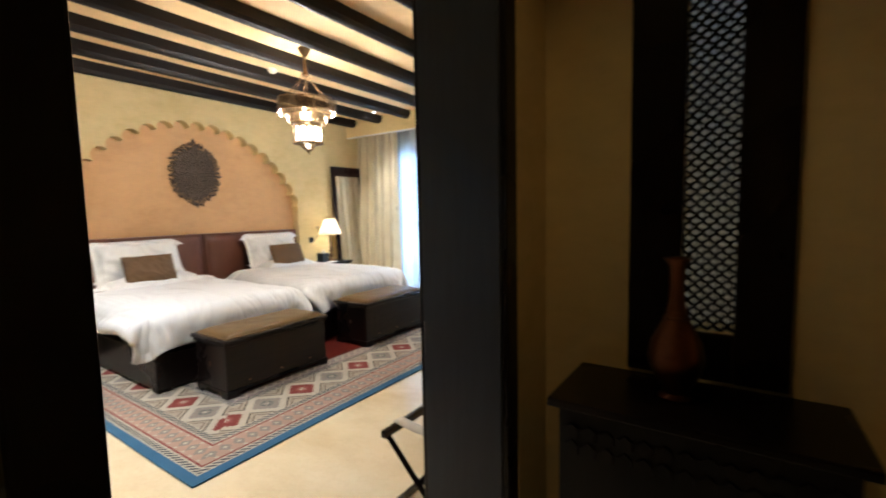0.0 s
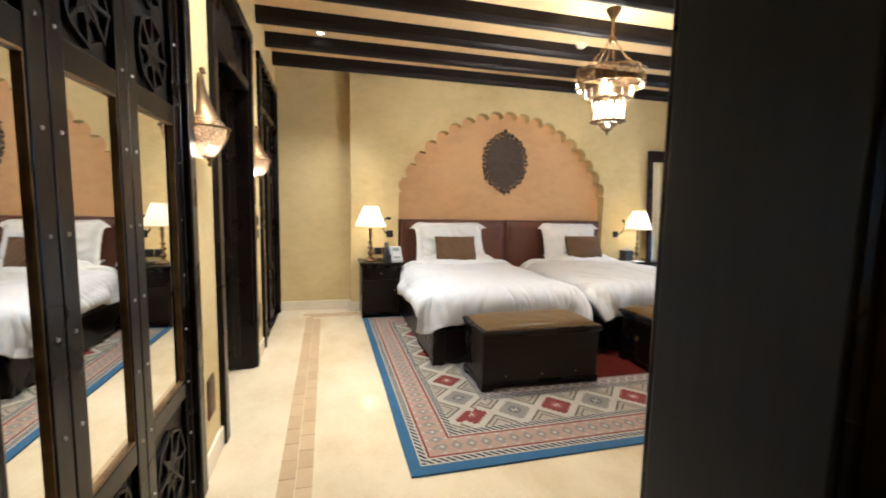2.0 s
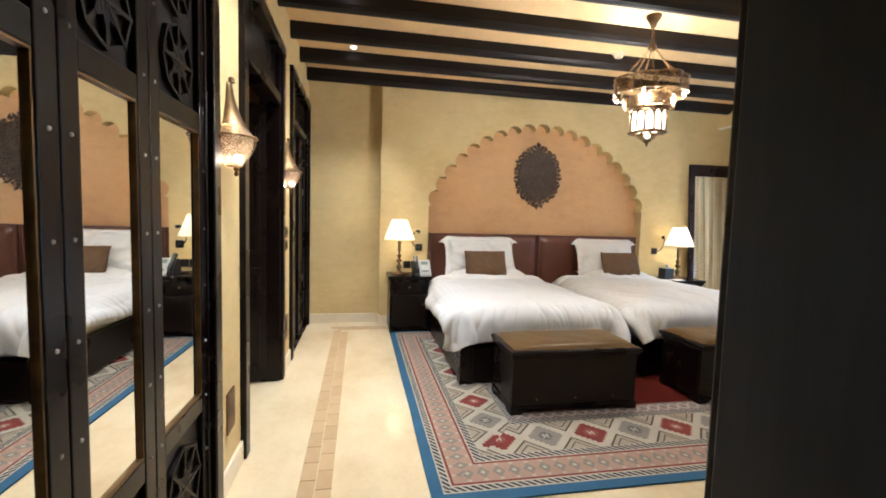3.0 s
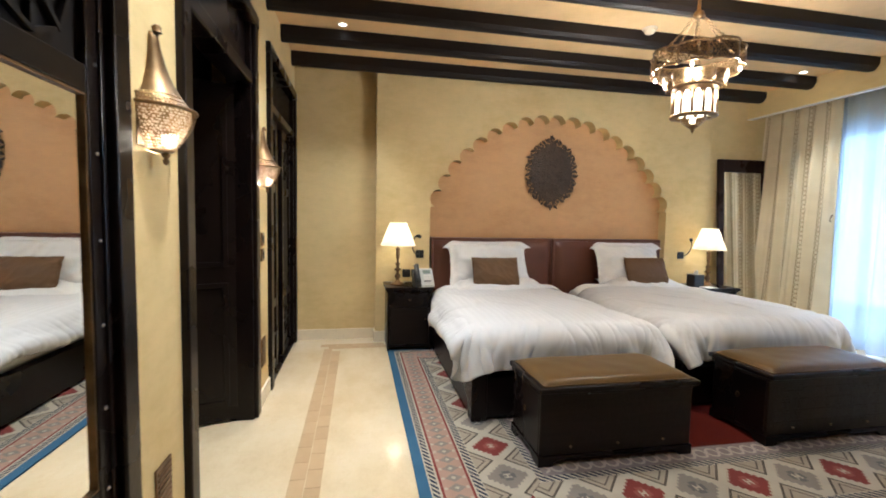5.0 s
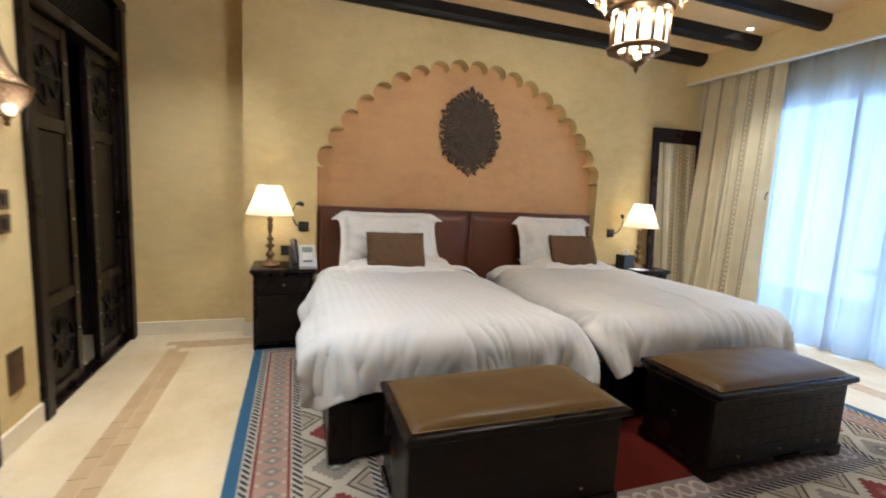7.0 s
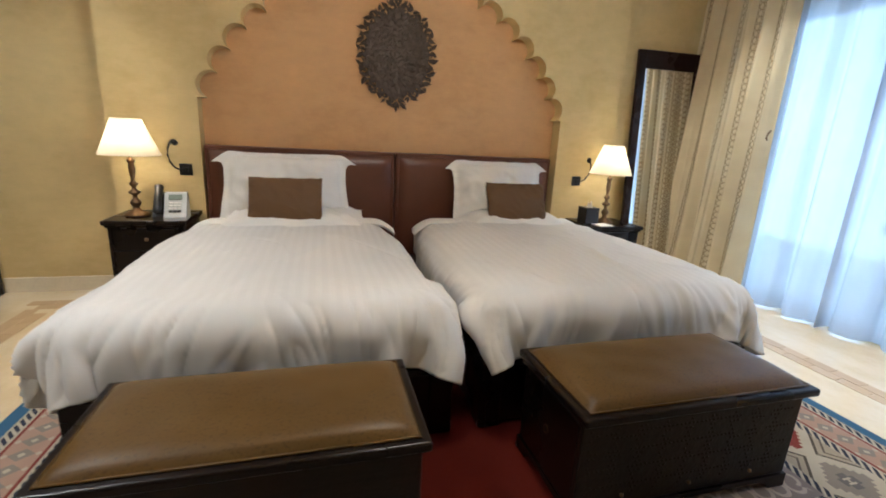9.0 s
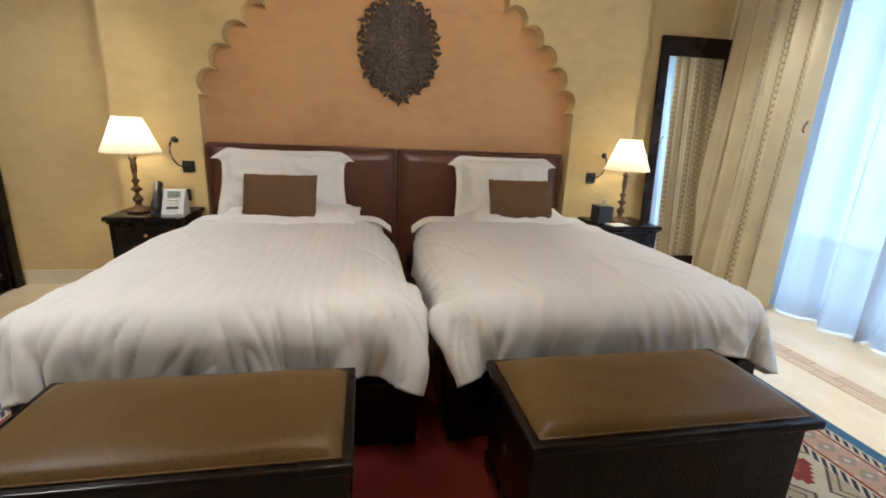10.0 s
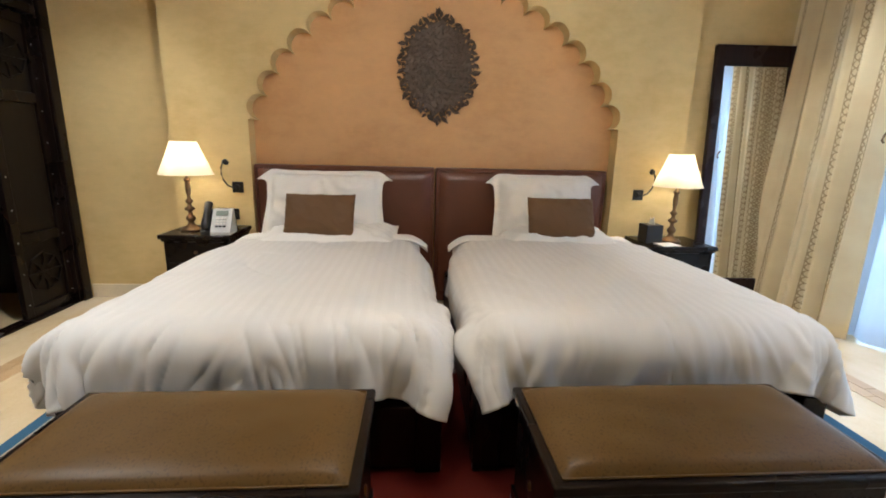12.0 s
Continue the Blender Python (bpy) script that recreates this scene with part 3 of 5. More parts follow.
# ---- joinery ----
def casing(root, x0, x1, y, top, w=0.085, proud=0.03, back=0.14):
    """A dark frame on the aisle wall round an opening from x0 to x1."""
    part("jamb", cube(x0, x0 + w, y - back, y + proud, 0, top, bevel=0.008), M_WOOD_Z, root)
    part("jamb", cube(x1 - w, x1, y - back, y + proud, 0, top, bevel=0.008), M_WOOD_Z, root)
    part("head", cube(x0 - 0.012, x1 + 0.012, y - back, y + proud + 0.004, top, top + 0.075, bevel=0.008), M_WOOD_X, root)
    for a in (x0 + w, x1 - w - 0.022):
        part("stop_bead", cube(a, a + 0.022, y - back, y + 0.006, 0, top, bevel=0.005), M_WOOD_Z, root)


def lattice(bm, x0, x1, z0, z1, y0, y1, step=0.06, w=0.009):
    """Crossing diagonal bars in a frame."""
    cx, cz = (x0 + x1) / 2, (z0 + z1) / 2
    wd, hg = x1 - x0, z1 - z0
    n = int((wd + hg) / step) + 2
    for s in (1, -1):
        for k in range(-n, n + 1):
            o = k * step
            pts = []
            for t in np.linspace(-wd / 2, wd / 2, 41):
                z = s * t + o
                if abs(z) <= hg / 2:
                    pts.append((cx + t, cz + z))
            if len(pts) > 1:
                (ax, az), (bx, bz) = pts[0], pts[-1]
                d = Vector((bx - ax, bz - az))
                if d.length < 0.01:
                    continue
                nrm = Vector((-d.y, d.x)).normalized() * w / 2
                yy0, yy1 = (y0, y1) if s > 0 else (y0 + 0.001, y1 - 0.002)
                prism([(ax + nrm.x, az + nrm.y), (bx + nrm.x, bz + nrm.y), (bx - nrm.x, bz - nrm.y), (ax - nrm.x, az - nrm.y)], "y", yy0, yy1, bm)
    return bm


def rosette(bm, cx, cz, r, y0, y1):
    """A carved star: eight crossing bars and a ring, in relief."""
    for k in range(4):
        a = math.pi * k / 4
        d = Vector((math.cos(a), math.sin(a))) * r
        n = Vector((-d.y, d.x)).normalized() * 0.006
        prism([(cx + d.x + n.x, cz + d.y + n.y), (cx - d.x + n.x, cz - d.y + n.y), (cx - d.x - n.x, cz - d.y - n.y), (cx + d.x - n.x, cz + d.y - n.y)], "y", y0, y1 - 0.001 * k, bm)
    for q in (0.55, 0.95):
        for k in range(8):
            a, b = math.pi * k / 4, math.pi * (k + (1 if q > 0.6 else 3)) / 4
            p, s = Vector((math.cos(a), math.sin(a))) * r * q * 1.02, Vector((math.cos(b), math.sin(b))) * r * q * 1.02
            n = (s - p).normalized()
            n = Vector((-n.y, n.x)) * 0.005
            prism([(cx + p.x + n.x, cz + p.y + n.y), (cx + s.x + n.x, cz + s.y + n.y), (cx + s.x - n.x, cz + s.y - n.y), (cx + p.x - n.x, cz + p.y - n.y)], "y", y0, y1 - 0.002 - 0.001 * (k % 2), bm)
    return bm


rivet_mesh = mesh_of("rivet", ball((0, 0, 0), 0.0058, None, 1, (1, 0.7, 1)), M_STEEL, True)


def leaf(root, x0, x1, y, z0, z1, mz0, mz1, glass, ajar=None):
    """A door leaf: stiles, rails, a tall middle panel, carved panels above and below, rivets. Front at y."""
    s, t = 0.065, 0.04
    holder = root
    a, b = x0 + 0.002, x1 - 0.002
    part("stile", cube(a, a + s, y - t, y, z0, z1), M_WOOD_Z, holder)
    part("stile", cube(b - s, b, y - t, y, z0, z1), M_WOOD_Z, holder)
    for lo, hi in ((z0, z0 + 0.07), (mz0 - 0.07, mz0), (mz1, mz1 + 0.07), (z1 - 0.07, z1)):
        part("rail", cube(a + s, b - s, y - t + 0.002, y - 0.002, lo, hi), M_WOOD_X, holder)
    if glass:
        part("mirror_pane", cube(a + s, b - s, y - t, y - 0.014, mz0, mz1, bevel=0.006, seg=1), M_MIRROR, holder, "bevelled mirror pane")
        bm = bmesh.new()
        for r in ((a + s, a + s + 0.006, mz0, mz1), (b - s - 0.006, b - s, mz0, mz1), (a + s + 0.006, b - s - 0.006, mz0, mz0 + 0.006), (a + s + 0.006, b - s - 0.006, mz1 - 0.006, mz1)):
            box(bm, r[0], r[1], y - 0.014, y - 0.004, r[2], r[3])
        part("brass_bead", bm, M_BRASS, holder, "thin brass bead round the mirror")
    else:
        part("panel", cube(a + s, b - s, y - t, y - 0.014, mz0, mz1, bevel=0.012), M_CARVED, holder)
    for lo, hi in ((z0 + 0.07, mz0 - 0.07), (mz1 + 0.07, z1 - 0.07)):
        bm = boxes((a + s, b - s, y - t, y - 0.022, lo, hi))
        h, w = hi - lo, (b - a) - 2 * s
        n = max(1, round(h / w))
        for k in range(n):
            rosette(bm, (a + b) / 2, lo + h * (k + 0.5) / n, min(w, h / n) * 0.46, y - 0.022, y - 0.004)
        part("carved_panel", bm, M_CARVED, holder, "carved geometric star panel")
    zs = list(np.arange(z0 + 0.10, z1 - 0.05, 0.225))
    for xx in (a + s * 0.5, b - s * 0.5):
        for z in zs:
            part("rivet", rivet_mesh, M_STEEL, holder, "", at=Matrix.Translation((xx, y + 0.001, z)))


door = thing("door_1", (0, 0, 0), "dark wood folding wardrobe doors with tall mirror panes and rivets", "door")
tagged(door, kind="structure")
casing(door, -3.10, -1.78, LEFT, 2.50, 0.085)
for a, b in ((-3.015, -2.595 + 0.055), (-2.54, -2.145), (-2.145, -1.865)):
    leaf(door, a, b, LEFT - 0.002, 0.02, 2.30, 0.585, 1.615, True)
part("transom", cube(-3.013, -1.867, LEFT - 0.05, LEFT - 0.012, 2.305, 2.498), M_WOOD_X, door)

door = thing("door_2", (0, 0, 0), "dark wood doorway with its leaf swung open into a dark room", "door")
tagged(door, kind="structure")
casing(door, -4.72, -3.49, LEFT, 2.50, 0.085)
part("transom_rail", cube(-4.633, -3.577, LEFT - 0.12, LEFT + 0.012, 2.13, 2.20, bevel=0.008), M_WOOD_X, door)
bm = boxes((-4.633, -3.577, LEFT - 0.06, LEFT - 0.03, 2.202, 2.498))
part("transom_panel", bm, M_WOOD_X, door)
bm = bmesh.new()
box(bm, 0, 0.98, -0.04, 0, 0.015, 2.12, 0.004)
for z0, z1 in ((0.12, 0.9), (1.0, 2.0)):
    for r in ((0.1, 0.13, z0, z1), (0.85, 0.88, z0, z1), (0.13, 0.85, z0, z0 + 0.03), (0.13, 0.85, z1 - 0.03, z1)):
        box(bm, r[0], r[1], -0.0, 0.010, r[2], r[3], 0.003)
ob = part("door_leaf", bm, M_WOOD_Z, door)
ob.matrix_basis = pose(-4.63, 2.06, 0, 0, 0, -72)
hb = tube([(0.92, 0.012, 1.0), (0.92, 0.05, 1.0), (0.80, 0.055, 1.0)], 0.009)
part("door_handle", hb, M_BRONZE, ob, "bronze lever handle", True)

door = thing("door_3", (0, 0, 0), "carved dark wood closet doors standing partly open", "door")
tagged(door, kind="structure")
casing(door, -6.48, -5.10, LEFT, 2.50, 0.085)
part("transom_rail", cube(-6.393, -5.187, LEFT - 0.12, LEFT + 0.010, 2.12, 2.18, bevel=0.008), M_WOOD_X, door)
bm = boxes((-6.393, -5.187, LEFT - 0.07, LEFT - 0.05, 2.182, 2.498))
lattice(bm, -6.393, -5.187, 2.182, 2.498, LEFT - 0.05, LEFT - 0.03, 0.05)
part("transom_lattice", bm, M_CARVED, door, "carved lattice transom")
leaf(door, -5.68, -5.19, LEFT - 0.03, 0.02, 2.11, 0.62, 1.52, False)
leaf(door, -6.39, -5.93, LEFT - 0.03, 0.02, 2.11, 0.62, 1.52, False)
part("sill", cube(-6.39, -5.19, LEFT - 0.10, LEFT + 0.008, 0.001, 0.018), M_WOOD_X, door)

door = thing("door_4", (0, 0, 0), "dark wood lining and casing of the entry doorway", "door")
tagged(door, kind="structure")
part("lining", cube(DX0 - 0.004, DX1 + 0.004, DY1, DY1 + 0.03, 0, DTOP), M_LINING, door)
part("lining", cube(DX0 - 0.004, DX1 + 0.004, DY0 - 0.03, DY0, 0, DTOP), M_LINING, door)
part("head_lining", cube(DX0 - 0.004, DX1 + 0.004, DY0 - 0.03, DY1 + 0.03, DTOP + 0.001, DTOP + 0.03), M_WOOD_Y, door)
for xx, o in ((DX1 + 0.002, 0.022), (DX0 - 0.024, 0.022)):
    part("casing", cube(xx, xx + o, DY1 + 0.006, DY1 + 0.082, 0, DTOP + 0.09, bevel=0.006), M_WOOD_Z, door)
    part("casing", cube(xx, xx + (o if xx < DX0 else 0.05), DY0 - 0.082, DY0 - 0.004, 0, DTOP + 0.011, bevel=0.006), M_WOOD_Z, door)
    part("casing_head", cube(xx, xx + o, DY0 - 0.006, DY1 + 0.006, DTOP + 0.012, DTOP + 0.09, bevel=0.006), M_WOOD_Y, door)

# window and terrace
win = thing("window_1", (0, 0, 0), "wide dark-framed sliding window to a sunlit terrace", "window")
tagged(win, kind="structure")
fy0, fy1 = 8.26, 8.34
for a in (WX0, -4.82, -3.62, WX1 - 0.07):
    part("window_frame", cube(a, a + 0.07, fy0, fy1, 0, WTOP), M_WOOD_Z, win)
part("window_frame", cube(WX0 + 0.07, WX1 - 0.07, fy0 + 0.002, fy1 - 0.002, WTOP - 0.08, WTOP), M_WOOD_X, win)
part("window_frame", cube(WX0 + 0.07, WX1 - 0.07, fy0 + 0.002, fy1 - 0.002, 0, 0.07), M_WOOD_X, win)
for a, b in ((WX0 + 0.07, -4.82), (-4.75, -3.62), (-3.55, WX1 - 0.07)):
    ob = part("pane", boxes((a, b, 8.295, 8.303, 0.07, WTOP - 0.08)), M_GLASS, win)
    ob.visible_shadow = False
struct("ground", boxes((-60, 60, 8.5, 90, -0.4, -0.06)), M_TERRACE, "pale stone terrace and ground outside", "ground")
struct("terrace_column", boxes((-7.9, -7.5, 9.78, 10.18, -0.06, 2.9), bevel=0.02), M_TERRACE, "plastered terrace column", "column")
struct("terrace_roof", boxes((-12, 4, 8.45, 10.2, 2.9, 3.1)), M_TERRACE, "terrace roof slab over the window", "roof")
m = glow("bright_hazy_sky", (0.60, 0.80, 1.0), 2.7)
struct("backdrop", boxes((-22, 14, 11.7, 11.8, -0.06, 9)), m, "bright hazy daylight beyond the terrace", "backdrop")


# ---- the beds ----
def duvet_sheet(w, l, drop, top, seed, gap, slack, crumple, nu=84, nv=88, steps=330):
    """A duvet let fall over a mattress: local x runs to the foot, y across. It hangs over both sides and the foot.
    gap: how far it may swing out on either side of the mattress."""
    rng_d = np.random.default_rng(int(seed * 10))
    r = 0.13
    us, vs = np.linspace(-0.5, 0.5, nu + 1) * (w + 2 * drop), np.linspace(0, 1, nv + 1) * (l + drop)
    S, T = np.meshgrid(us, vs, indexing="ij")
    soft = np.zeros_like(S)
    for k in range(9):
        a, b, c = rng_d.normal(0, 5, 3)
        soft += np.sin(S * a + T * b + c * 3)
    # the corners of the cloth are rounded off
    ox, oy = np.clip(T - l, 0, None), np.clip(np.abs(S) - w / 2, 0, None)
    both = np.hypot(ox, oy) + 1e-9
    shrink = np.where((ox > 0) & (oy > 0), 1 - 0.86 * (1 - np.maximum(ox, oy) / both), 1.0)
    T, S = np.minimum(T, l) + ox * shrink, np.sign(S) * (np.minimum(np.abs(S), w / 2) + oy * shrink)
    P = np.stack([T, S, np.full_like(S, top + 0.012) + 0.003 * soft], -1)
    V = np.zeros_like(P)
    # a little more cloth than the mattress needs, most of it towards the foot
    extra = 1.0 + slack * np.clip(T / l, 0, 1) ** 4 + 0.004 * soft / 3

    def pairs(di, dj, stiff):
        out = []
        for p in range(2 * max(di, 0 if di else dj)):
            if di:
                a, b = slice(p, nu + 1 - di, 2 * di), slice(p + di, None, 2 * di)
                c, d = slice(max(0, -dj), nv + 1 - max(0, dj)), slice(max(0, dj), nv + 1 - max(0, -dj))
            else:
                a = b = slice(None)
                c, d = slice(p, nv + 1 - dj, 2 * dj), slice(p + dj, None, 2 * dj)
            out.append((a, c, b, d, np.hypot(T[a, c] - T[b, d], S[a, c] - S[b, d]) * (extra[a, c] + extra[b, d]) / 2, stiff))
        return out
    links = pairs(1, 0, 1.0) + pairs(0, 1, 1.0) + pairs(1, 1, 0.4) + pairs(1, -1, 0.4) + pairs(2, 0, 0.15) + pairs(0, 2, 0.15) + pairs(4, 0, 0.06) + pairs(0, 4, 0.06)
    hx, hy, hz = l - r, w / 2 - r, 0.30
    keep = P[:, :2].copy()
    on_top = (np.abs(us) < w / 2 - 0.13)

    def push(Q):
        # out of the rounded, slightly domed mattress
        dome = 0.030 * np.clip(1 - (2 * Q[..., 1] / w) ** 2, 0, 1) * np.clip((l - Q[..., 0]) * 3, 0, 1)
        q = np.stack([Q[..., 0] - hx, np.abs(Q[..., 1]) - hy + 0.085 * np.clip(1 - Q[..., 0] / 0.55, 0, 1), np.abs(Q[..., 2] - dome - (top - hz)) - (hz - r)], -1)
        m = np.maximum(q, 0)
        d = np.linalg.norm(m, axis=-1)
        inner = np.minimum(q.max(-1), 0)
        deep = r - d - inner
        hit = deep > 0
        sign = np.stack([np.ones_like(d), np.sign(Q[..., 1]), np.sign(Q[..., 2] - dome - (top - hz))], -1)
        face = np.eye(3)[q.argmax(-1)]
        n = np.where((d > 1e-6)[..., None], m / np.maximum(d, 1e-6)[..., None], face) * sign
        Q += np.where(hit, deep, 0)[..., None] * n
        return hit
    for step in range(steps):
        V[..., 2] -= 0.0004
        old = P.copy()
        P += V
        for rep in range(3):
            for I, J, K, L, rest, stiff in links:
                d = P[K, L] - P[I, J]
                c = (stiff * 0.5 * (1 - rest / np.sqrt(np.einsum("ijk,ijk->ij", d, d) + 1e-12)))[..., None] * d
                P[I, J] += c
                P[K, L] -= c
            hit = push(P)
            P[on_top, :2] = keep[on_top]
            low = P[..., 2] < top - 0.05
            P[..., 1] = np.where(low, np.clip(P[..., 1], -w / 2 - gap[0], w / 2 + gap[1]), P[..., 1])
            P[..., 0] = np.where(low, np.minimum(P[..., 0], l + 0.088), P[..., 0])
        P[hit] = old[hit] + (P[hit] - old[hit]) * 0.35
        V = (P - old) * 0.96
        V[hit] = 0
    P[1:-1, 1:-1] = P[1:-1, 1:-1] * 0.6 + 0.1 * (P[2:, 1:-1] + P[:-2, 1:-1] + P[1:-1, 2:] + P[1:-1, :-2])

    def finer(A):
        for axis in (0, 1):
            A = np.moveaxis(A, axis, 0)
            B = np.zeros((2 * A.shape[0] - 1, *A.shape[1:]))
            B[::2] = A
            B[1::2] = (A[1:] + A[:-1]) / 2
            B[2:-2:2] = B[2:-2:2] * 0.5 + 0.25 * (B[1:-3:2] + B[3:-1:2])
            A = np.moveaxis(B, 0, axis)
        return A
    P, S, T = finer(P), finer(S), finer(T)
    N = np.cross(np.gradient(P, axis=1), np.gradient(P, axis=0))
    N /= np.linalg.norm(N, axis=-1, keepdims=True) + 1e-9
    N *= np.where(N[:1, :1, 2:] < 0, -1, 1)
    nu, nv = 2 * nu, 2 * nv
    # pulled creases: fanning from the corners over the hanging parts, long and slack on the top
    for a in range(nu + 1):
        for b in range(nv + 1):
            p, q = S[a, b], T[a, b]
            sg = 1 if p > 0 else -1
            hang = min(1.0, max(0.0, q - l + 0.26) / 0.26 + max(0.0, abs(p) - w / 2 + 0.14) / 0.20)
            n1 = noise.noise(Vector((p * 2.3 + seed, q * 1.6, seed)))
            n2 = noise.noise(Vector((p * 6 + seed, q * 5, seed + 4)))
            # the way round the hem, and the way down
            over_x, over_y = max(0.0, q - l + 0.2), max(0.0, abs(p) - w / 2 + 0.2)
            down = math.hypot(over_x, over_y)
            turn_c = math.atan2(over_x, over_y) if down > 0 else 0.0
            along = sg * (min(abs(p), w / 2 - 0.2) - min(q, l - 0.2) + 0.34 * turn_c)
            corner = math.exp(-((abs(p) - w / 2) / 0.30) ** 2) * min(1.0, max(0.0, (q - l + 0.5) / 0.4))
            lean = along - sg * 0.45 * down
            fan = (1 - abs(noise.noise(Vector((lean * 7.5 + n1 * 0.8 + seed, down * 1.3 + n2 * 0.3, seed))))) ** 5
            fine = (1 - abs(noise.noise(Vector((lean * 16 + n1 * 1.5 - seed, down * 2.4, seed * 2))))) ** 6
            soft_w = noise.noise(Vector((along * 5 + n1, down * 4, seed + 8)))
            if q < l - 0.1:
                hang *= 0.65
            crease = abs(noise.noise(Vector((p * 2.6 - q * 1.4 + seed, q * 1.3 + p, 3.3 + seed))))
            lay = (1 - abs(noise.noise(Vector((p * 3.0 + q * 0.8 + seed, q * 1.1 - p * 0.5, 8.3 + seed))))) ** 6
            lift = hang * crumple * (0.8 + 0.7 * corner) * (0.019 * (fan - 0.35) + 0.016 * (fine - 0.3)) + hang * 0.009 * soft_w
            lift += (1 - hang) * (0.010 * n1 + 0.003 * n2 + 0.008 * max(0.0, 0.09 - crease) / 0.09 + 0.010 * lay)
            P[a, b] += N[a, b] * lift
    return grid(nu, nv, lambda u, v: tuple(P[round(u * nu), round(v * nv)]), uv=lambda u, v: ((u - 0.5) * (w + 2 * drop), v * (l + drop)))


def pillow_mesh(w, h, t, flange=0.04, seed=0.0, n=44, sag=0.0):
    """A soft pillow lying in local x (width) and y (height), swelling in z; with a flat flange and drawn-in sides."""
    bm = bmesh.new()
    for side in (1, -1):
        def place(u, v):
            a, b = 2 * u - 1, 2 * v - 1
            fx, fy = flange / (w / 2 + flange), flange / (h / 2 + flange)
            ia, ib = min(1, abs(a) / (1 - fx)), min(1, abs(b) / (1 - fy))
            swell = ((1 - ia ** 2.6) * (1 - ib ** 2.8)) ** 0.5 if ia < 1 and ib < 1 else 0
            pull = 1 - 0.018 * (1 - abs(b) ** 2) * abs(a) ** 3
            pully = 1 - 0.03 * (1 - abs(a) ** 2) * abs(b) ** 3
            wob = noise.noise(Vector((a * 2.4 + seed, b * 2.4, side * 0.7 + seed)))
            fl = noise.noise(Vector((a * 5 + seed, b * 5, 1.7)))
            ear = 1 + (0.17 if flange > 0.04 and b > 0 else 0.0) * (abs(a) * abs(b)) ** 6 + (0.05 * max(0, -b) * abs(a) ** 2 if flange > 0.04 else 0)
            x, y = a * (w / 2 + flange) * pull * ear, b * (h / 2 + flange) * pully - (0.085 * (max(0, abs(a) - 0.84) / 0.16) ** 1.5 * max(0, b) ** 4 if flange > 0.04 else 0)
            z = side * (t / 2 * swell * (1 + (0.22 if flange else 0.07) * wob) + 0.003) + (0.014 * fl * (1 - swell))
            z += side * swell ** 0.3 * ((0.016 if flange else 0.007) * (1 - abs(noise.noise(Vector((a * 3 + b * 2 + seed, (b - a) * 1.2, 4.4))))) ** 4 + (0.012 if flange else 0.0) * (1 - abs(noise.noise(Vector((a * 4.5 + seed, b * 1.6 - a, 7.7))))) ** 5 - 0.006) + (0.015 * (abs(a) ** 6) * max(0, b) ** 4 if flange > 0.04 else 0)
            return (x, y + sag * b * b * (1 if b < 0 else 0), z)
        grid(n, n, place, bm, uv=lambda u, v: (u * w, v * h))
    bmesh.ops.recalc_face_normals(bm, faces=bm.faces)
    return bm


def bed(y0, y1, seed, gap, shift, slack, crumple, label):
    w, yc = y1 - y0, (y0 + y1) / 2
    root = thing("bed", (-6.24, yc, 0), label, "bed", "twin beds")
    l = 1.885
    # plinth of dark boards
    part("side_rail", cube(0, l + 0.0, -w / 2 - 0.005, -w / 2 + 0.055, 0.03, 0.315, bevel=0.006), M_WOOD_X, root)
    part("side_rail", cube(0, l + 0.0, w / 2 - 0.055, w / 2 + 0.005, 0.03, 0.315, bevel=0.006), M_WOOD_X, root)
    part("foot_board", cube(l - 0.05, l - 0.0, -w / 2 + 0.06, w / 2 - 0.06, 0.03, 0.30, bevel=0.006), M_WOOD_Y, root)
    for s in (-1, 1):
        part("leg", cube(l - 0.09, l + 0.01, s * (w / 2 - 0.09), s * (w / 2 + 0.015), 0.013, 0.325, bevel=0.008), M_WOOD_Z, root)
        part("leg", cube(0.0, 0.09, s * (w / 2 - 0.13), s * (w / 2 - 0.062), 0.013, 0.29, bevel=0.008), M_WOOD_Z, root)
    part("base_board", cube(0.01, l - 0.06, -w / 2 + 0.065, w / 2 - 0.065, 0.26, 0.298), M_WOOD_X, root)
    part("mattress", cube(0.0, l - 0.06, -w / 2 + 0.05, w / 2 - 0.05, 0.301, 0.565, bevel=0.06, seg=5), M_SHEET, root, "white sheeted mattress", True)
    ob = part("duvet", duvet_sheet(w + 0.09, 1.69, 0.165, 0.605, seed, gap, slack, crumple), M_DUVET, root, "white satin-striped duvet hanging over the edges", True)
    ob.matrix_basis = Matrix.Translation((0.20, shift, 0))
    thicken(ob, 0.014, -1)

    # the turned-over edge of the duvet
    def roll(u, v):
        a = (u - 0.5) * (w - 0.0)
        ang = v * 2 * math.pi
        k = 1 + 0.15 * noise.noise(Vector((a * 4, seed, 1)))
        dropz = -0.05 * max(0, (abs(a) - w / 2 + 0.16) / 0.13) ** 2
        return (0.27 + 0.075 * math.cos(ang), a, 0.636 + dropz + 0.022 * k * math.sin(ang))
    part("duvet_fold", grid(40, 12, roll, uv=lambda u, v: (u * w, v * 0.3)), M_SHEET, root, "folded-over edge of the duvet", True)
    return root


bed(3.50, 4.875, 1.3, (0.06, 0.045), -0.035, 0.035, 1.0, "made-up bed with a white striped duvet on a dark wood base")
bed(5.03, 6.45, 4.7, (0.045, 0.06), 0.020, 0.014, 0.6, "made-up bed with a white striped duvet beside its twin")


